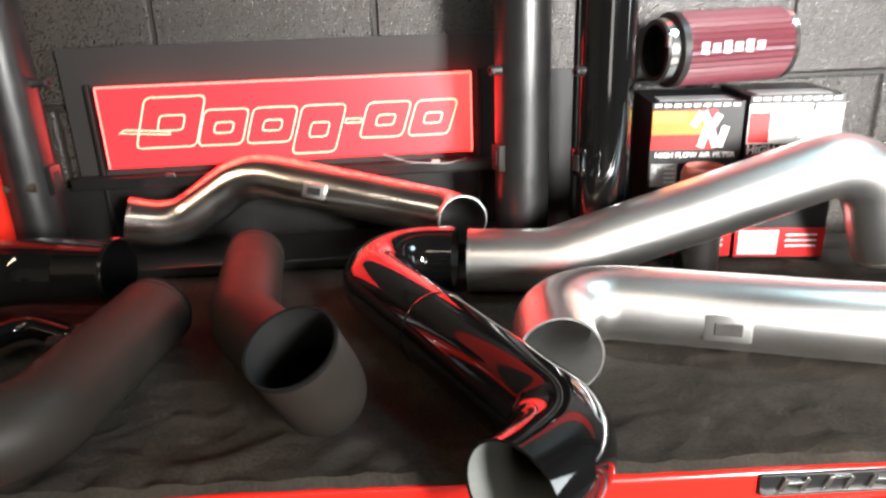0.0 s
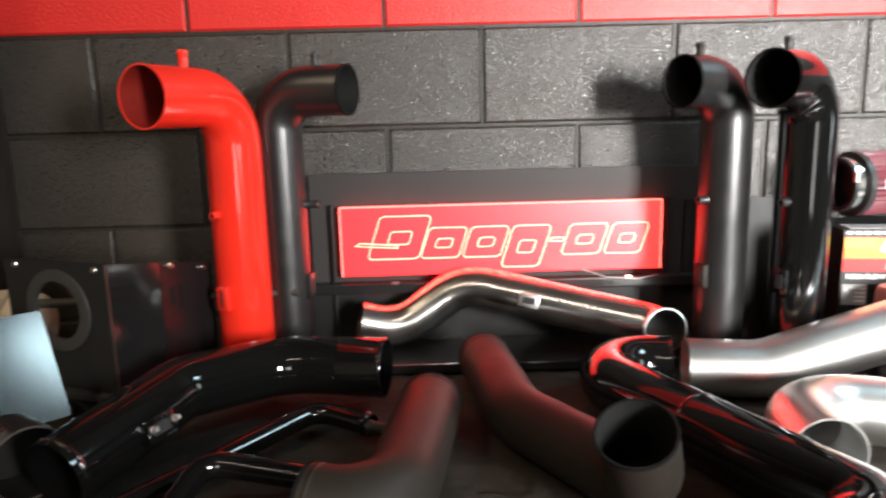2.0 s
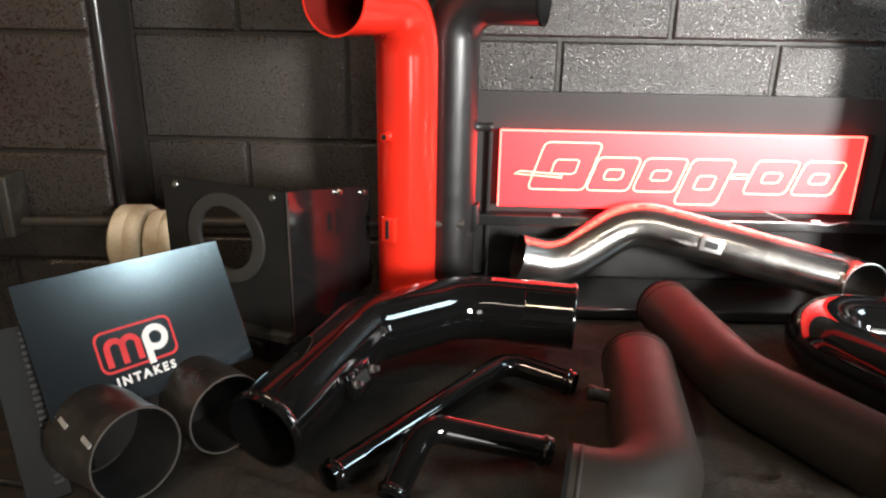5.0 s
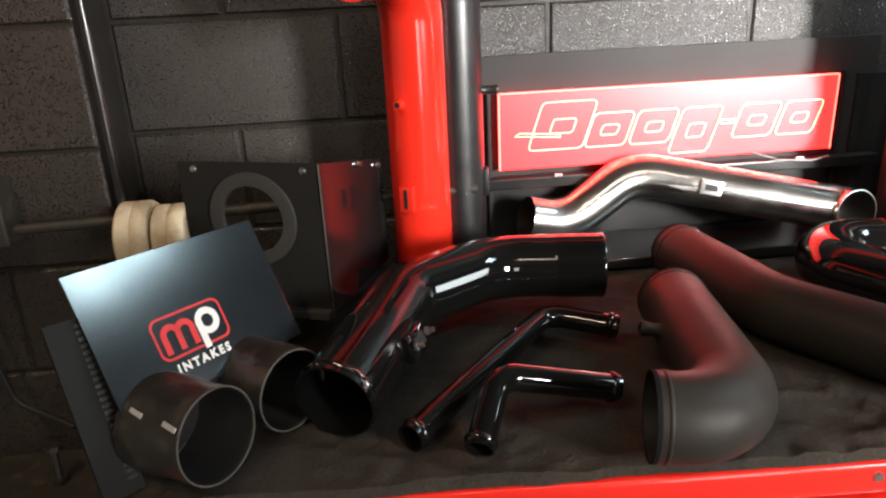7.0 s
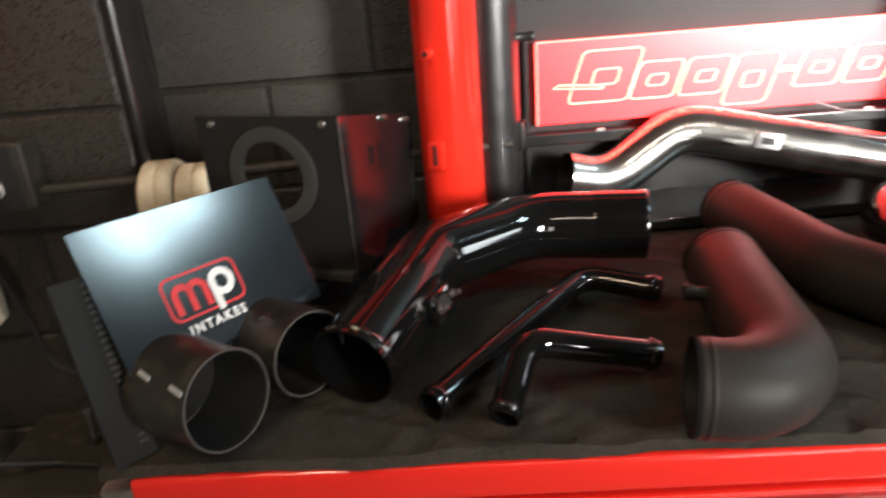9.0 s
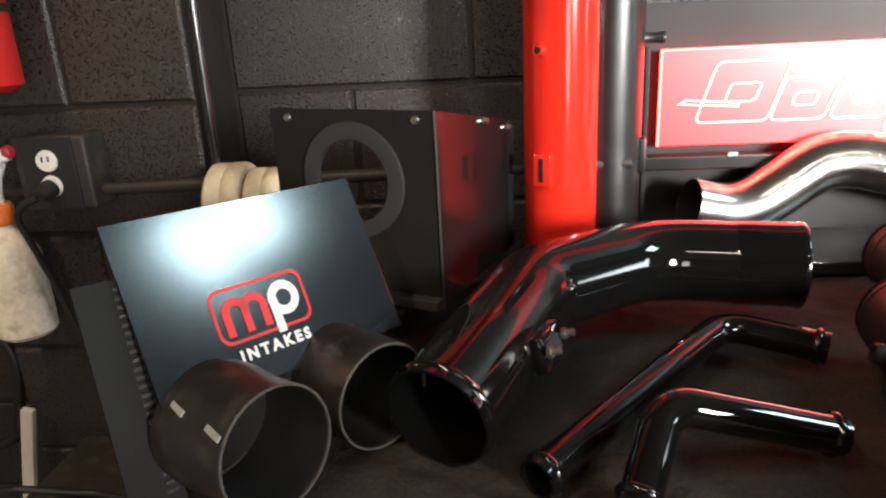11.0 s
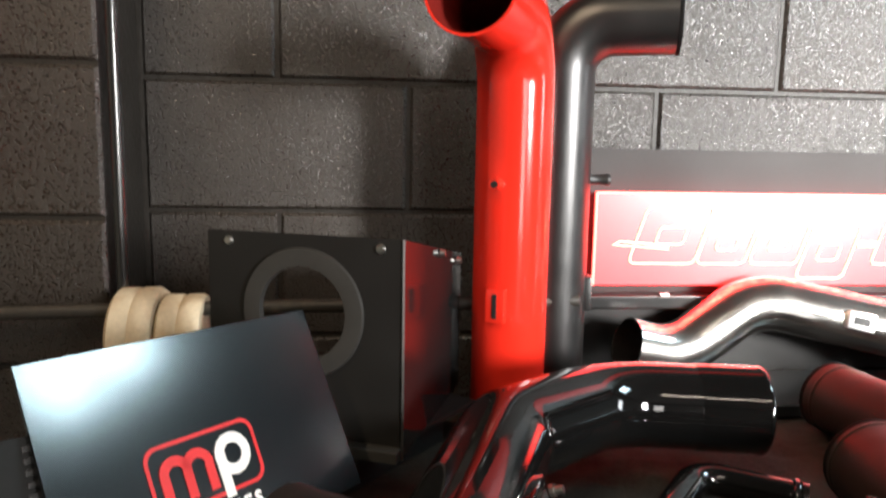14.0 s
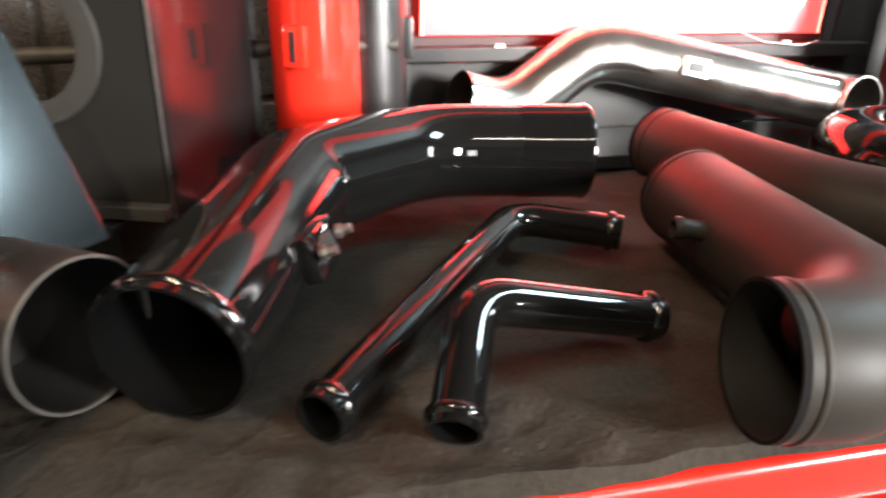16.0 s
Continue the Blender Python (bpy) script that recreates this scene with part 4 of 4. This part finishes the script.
def build_fittings():
    for label, x0, x1, r in (("wide dirty cream plastic coupling round the conduit", -1.318, -1.262, 0.068), ("narrow cream plastic coupling beside the wider one", -1.261, -1.205, 0.059)):
        top = thing("plastic_coupling", label, "coupling", "cream couplings")
        L = x1 - x0
        part("sleeve", lathe([(0, 0), (r - 0.006, 0), (r, 0.005), (r, L * 0.42), (r - 0.003, L * 0.5), (r, L * 0.58), (r, L - 0.006), (r - 0.004, L), (r - 0.016, L), (r - 0.018, L - 0.006), (0, L - 0.006)], (x0, 1.222, 1.010), (1, 0.0, 0.02), 40), M_CREAM, top, smooth=True)


build_fittings()


def build_extinguisher():
    x, y, z0 = -1.624, 1.176, 1.200
    r, h = 0.059, 0.33
    top = thing("fire_extinguisher", "red fire extinguisher with a white label hung on the pilaster", "fire extinguisher")
    part("cylinder", lathe([(0, 0), (r - 0.012, 0), (r, 0.010), (r, h - 0.055), (r * 0.86, h - 0.022), (r * 0.45, h), (0.018, h + 0.006), (0.018, h + 0.02), (0, h + 0.02)], (x, y, z0), (0, 0, 1), 40), M_EXT, top, smooth=True)
    bm = bmesh.new()
    seg = 24
    for za, zb, mat_i in ((0.135, 0.235, 0),):
        rows = [[bm.verts.new((x + (r + 0.0008) * math.cos(a), y + (r + 0.0008) * math.sin(a), z0 + zz)) for a in (math.radians(170 + 190 * k / seg) for k in range(seg + 1))] for zz in (za, zb)]
        for k in range(seg):
            bm.faces.new((rows[0][k], rows[0][k + 1], rows[1][k + 1], rows[1][k]))
    label = part("label", bm, M_LABEL, top, "white printed label", smooth=True)

    def on_skin(angle, z, w, hh, mat, name="print_or_glare_bar", lift=0.0014):
        a = radians(angle)
        part(name, box((x + (r + lift) * math.cos(a), y + (r + lift) * math.sin(a), z0 + z), (0.0012, w, hh), 0, Matrix.Rotation(a, 3, "Z")), mat, label)
    on_skin(262, 0.185, 0.020, 0.090, M_INK_YELLOW)
    for k, (a, z) in enumerate(((212, 0.215), (218, 0.175), (214, 0.150), (236, 0.205), (240, 0.165), (285, 0.215), (292, 0.19), (288, 0.165))):
        on_skin(a, z, 0.012, 0.014, M_INK_BLACK if k < 5 else M_INK_GREY)
    for k in range(3):
        on_skin(262, 0.155 + 0.03 * k, 0.010, 0.012, M_INK_RED, lift=0.0022)
    part("band", lathe([(r + 0.0006, 0.108), (r + 0.0024, 0.108), (r + 0.0024, 0.120), (r + 0.0006, 0.120)], (x, y, z0), (0, 0, 1), 40), M_BLACKP, top, "black strap")
    a = radians(256)
    part("diamond_mark", box((x + (r + 0.0006) * math.cos(a), y + (r + 0.0006) * math.sin(a), z0 + 0.064), (0.0014, 0.028, 0.028), 0, Matrix.Rotation(a, 3, "Z") @ Matrix.Rotation(radians(45), 3, "X")), M_INK_WHITE, top)
    part("valve", box((x, y - 0.005, z0 + h + 0.040), (0.03, 0.055, 0.035), 0.005), M_STEEL, top, "metal valve head")
    part("lever", box((x + 0.005, y - 0.05, z0 + h + 0.066), (0.016, 0.11, 0.008), 0.002, Matrix.Rotation(radians(-12), 3, "X")), M_BLACKP, top)
    path = fillet([(x - 0.01, y - 0.03, z0 + h + 0.03), (x + 0.02, y - 0.085, z0 + h + 0.015), (x + 0.045, y - 0.085, z0 + h - 0.05), (x + 0.055, y - 0.055, z0 + h - 0.09)], 0.025)
    part("hose", tube(path, 0.009, 12, True), M_CREAM, top, "pale discharge hose", smooth=True)
    part("tag", box((x - 0.045, y - 0.066, z0 + h - 0.045), (0.04, 0.0012, 0.075), 0, Matrix.Rotation(radians(8), 3, "Y")), M_LABEL, top, "hanging paper tag")
    part("wall_bracket", box((x, 1.238, z0 + 0.25), (0.05, 0.012, 0.1), 0.002), M_BLACKP, top)


build_extinguisher()


def build_spray(x, y, z0, yaw, tilt):
    m = pose(x, y, z0, 0, tilt, yaw) @ Matrix.Diagonal((1, 1, 1.12, 1))
    top = thing("spray_bottle", "dirty cloudy spray bottle with an orange collar hung by its trigger", "spray bottle", "spray bottles", at=m)
    r = 0.044
    part("bottle", lathe([(0, 0), (r - 0.006, 0), (r, 0.006), (r, 0.116), (r * 0.97, 0.121), (r * 0.62, 0.148), (0.020, 0.156), (0.016, 0.162), (0.016, 0.17), (0, 0.17)], (0, 0, 0), (0, 0, 1), 32), M_BOTTLE, top, smooth=True)
    part("label", lathe([(r + 0.0006, 0.022), (r + 0.0006, 0.085)], (0, 0, 0), (0, 0, 1), 32), M_BOTTLE, top, "stained paper label", smooth=True)
    bm = lathe([(0, 0.192), (0.019, 0.192), (0.021, 0.188), (0.021, 0.166), (0.019, 0.162)], (0, 0, 0), (0, 0, 1), 24)
    collar = part("collar", bm, M_ORANGE, top, "orange screw collar", smooth=True)
    for k in range(16):
        a = 2 * math.pi * k / 16
        part("grip_rib", box((0.0212 * math.cos(a), 0.0212 * math.sin(a), 0.177), (0.0016, 0.003, 0.02), 0, Matrix.Rotation(a, 3, "Z")), M_ORANGE, collar)
    part("spray_head", tube([(0, 0, 0.190), (0.002, 0, 0.205), (0.008, 0, 0.226), (0.018, 0, 0.246)], [0.0125, 0.0105, 0.010, 0.0115], 16, True), M_WHITEP, top, "white spray head", smooth=True)
    part("barrel", box((0.022, 0, 0.252), (0.036, 0.018, 0.017), 0.005, Matrix.Rotation(radians(-22), 3, "Y"), 3), M_WHITEP, top, smooth=True)
    part("nozzle", lathe([(0, 0.011), (0.007, 0.011), (0.009, 0.008), (0.009, 0), (0, 0)], (0.036, 0, 0.259), (0.93, 0, 0.37), 14), M_REDP, top, "red nozzle")
    part("trigger", tube([(0.016, -0.006, 0.254), (0.004, -0.013, 0.243), (-0.005, -0.018, 0.226), (-0.010, -0.020, 0.204)], [0.0055, 0.0068, 0.006, 0.0045], 12, True), M_WHITEP, top, smooth=True)


build_spray(-1.648, 1.180, 0.822, 0, 0)
build_spray(-1.813, 1.300, 0.812, 10, -10)

# ---------------------------------------------------------------- dark stand beside the cart


def build_side_stand():
    top = thing("machine_stand", "dark dusty steel stand beside the cart", "stand")
    part("top_plate", box((-1.44, 1.08, 0.605), (0.34, 0.24, 0.02), 0.003), M_DUSTY, top)
    for x in (-1.58, -1.30):
        for y in (0.99, 1.17):
            part("leg", box((x, y, 0.2975), (0.04, 0.04, 0.595), 0.003), M_DUSTY, top)
    bolt = thing("bolt", "dull steel bolt standing in a nut on the stand", "bolt")
    part("shank", lathe([(0, 0), (0.006, 0), (0.006, 0.055), (0.013, 0.055), (0.013, 0.065), (0, 0.065)], (-1.468, 1.10, 0.627), (0.05, 0, 1), 6), M_DARKSTEEL, bolt)
    part("nut", lathe([(0.006, 0), (0.014, 0), (0.014, 0.011), (0.006, 0.011)], (-1.468, 1.10, 0.6155), (0, 0, 1), 6), M_DARKSTEEL, bolt)
    stick = thing("wooden_stick", "pale wooden stick leaning between stand and cart", "stick")
    part("stick", box((-1.785, 1.205, 0.335), (0.022, 0.012, 0.675), 0.002, Matrix.Rotation(radians(13), 3, "Y")), M_WOOD, stick)
    cable = thing("cable", "black cable trailing over the stand", "cable")
    path = fillet([(-2.0, 1.15, 0.62), (-1.75, 1.05, 0.58), (-1.60, 1.0, 0.66), (-1.50, 1.04, 0.622), (-1.40, 1.02, 0.622), (-1.38, 0.93, 0.60), (-1.38, 0.92, 0.01)], 0.05)
    part("cable_run", tube(path, 0.006, 10, True), M_CABLE, cable, smooth=True)


build_side_stand()


def build_small_things():
    hose = thing("air_hose", "black rubber hose hanging in a loop beside the pilaster", "hose")
    path = fillet([(-1.93, 1.33, 1.35), (-1.93, 1.33, 0.95), (-1.80, 1.32, 0.70), (-1.86, 1.32, 0.45), (-2.02, 1.32, 0.62), (-2.03, 1.33, 1.35)], 0.09)
    part("loop", tube(path, 0.011, 12, True), M_CABLE, hose, smooth=True)
    part("hook", box((-1.98, 1.375, 1.36), (0.16, 0.05, 0.02), 0.004), M_DARKSTEEL, hose)
    wire = thing("sign_wire", "thin pale wire hanging under the lit sign", "wire")
    path = fillet([(-0.12, 1.340, 1.062), (-0.07, 1.332, 1.045), (0.0, 1.330, 1.040), (0.04, 1.338, 1.046)], 0.03)
    part("strand", tube(path, 0.0013, 8, True), M_INK_GREY, wire, smooth=True)
    for x in (-0.52, -0.30, -0.02):
        clip = thing("sign_clip", "small bright clip on the sign's lower rail", "clip", "sign clips")
        part("clip", box((x, 1.343, 1.043), (0.016, 0.006, 0.006), 0.001), M_STEEL, clip)
    board = thing("black_board", "matt black board leaning on the wall behind upright pipes", "board")
    part("sheet", box((0.235, 1.386, BENCH + 0.158), (0.25, 0.008, 0.316), 0.001), M_ABS, board)
    sleeve = thing("silicone_sleeve", "black silicone sleeve with a pale red top, before the cartons", "coupler")
    at = (0.405, 1.105, BENCH + 0.001)
    part("wall", lathe([(0.028, 0), (0.034, 0), (0.036, 0.002), (0.036, 0.128), (0.028, 0.128)], at, (0, 0, 1), 32, True), M_RUBBER, sleeve, smooth=True)
    part("cap", lathe([(0.0275, 0.128), (0.0365, 0.128), (0.0365, 0.168), (0.034, 0.176), (0.030, 0.180), (0.0275, 0.172)], at, (0, 0, 1), 32, True), M_SLEEVE, sleeve, "pale red top", smooth=True)


build_small_things()

# ---------------------------------------------------------------- wall blocks


def block_mesh(w, h, d, mat, name):
    bm = bmesh.new()
    c = 0.0045
    back = [bm.verts.new((x, d, z)) for x, z in ((-w / 2, -h / 2), (w / 2, -h / 2), (w / 2, h / 2), (-w / 2, h / 2))]
    mid = [bm.verts.new((x, c, z)) for x, z in ((-w / 2, -h / 2), (w / 2, -h / 2), (w / 2, h / 2), (-w / 2, h / 2))]
    front = [bm.verts.new((x, 0, z)) for x, z in ((-w / 2 + c, -h / 2 + c), (w / 2 - c, -h / 2 + c), (w / 2 - c, h / 2 - c), (-w / 2 + c, h / 2 - c))]
    for a, b in ((back, mid), (mid, front)):
        for k in range(4):
            j = (k + 1) % 4
            bm.faces.new((a[k], a[j], b[j], b[k]))
    bm.faces.new(front)
    bmesh.ops.recalc_face_normals(bm, faces=bm.faces)
    mesh = bpy.data.meshes.new(name)
    bm.to_mesh(mesh)
    bm.free()
    mesh.materials.append(mat)
    return mesh


def lay_blocks():
    joint, deep = 0.0065, 0.012
    full = {}
    rng = random.Random(4)

    def mesh_for(w, red):
        key = (round(w, 3), red)
        if key not in full:
            full[key] = block_mesh(w, COURSE - joint, deep, M_BLOCK_RED if red else M_BLOCK, "concrete_block")
        return full[key]

    for wall, xa, xb, face, shift in ((WALL_N, -1.338, 2.6, 1.40, 0.0), (WALL_N, -3.2, -1.744, 1.40, 0.0), (PILASTER, -1.744, -1.338, 1.245, -1.015)):
        for k in range(-6, 7):
            z = JOINT_Z + COURSE * (k + 0.5)
            start = JOINT_X + (0 if k % 2 == 0 else WIDE / 2) + shift
            x = start - WIDE * math.ceil((start - xa) / WIDE)
            while x < xb:
                a, b = max(x, xa), min(x + WIDE, xb)
                if b - a > 0.06:
                    ob = new("concrete_block", mesh_for(b - a - joint, k == 1))
                    ob.parent = wall
                    ob.location = ((a + b) / 2, face + rng.uniform(-0.001, 0.001), z)
                x += WIDE


lay_blocks()
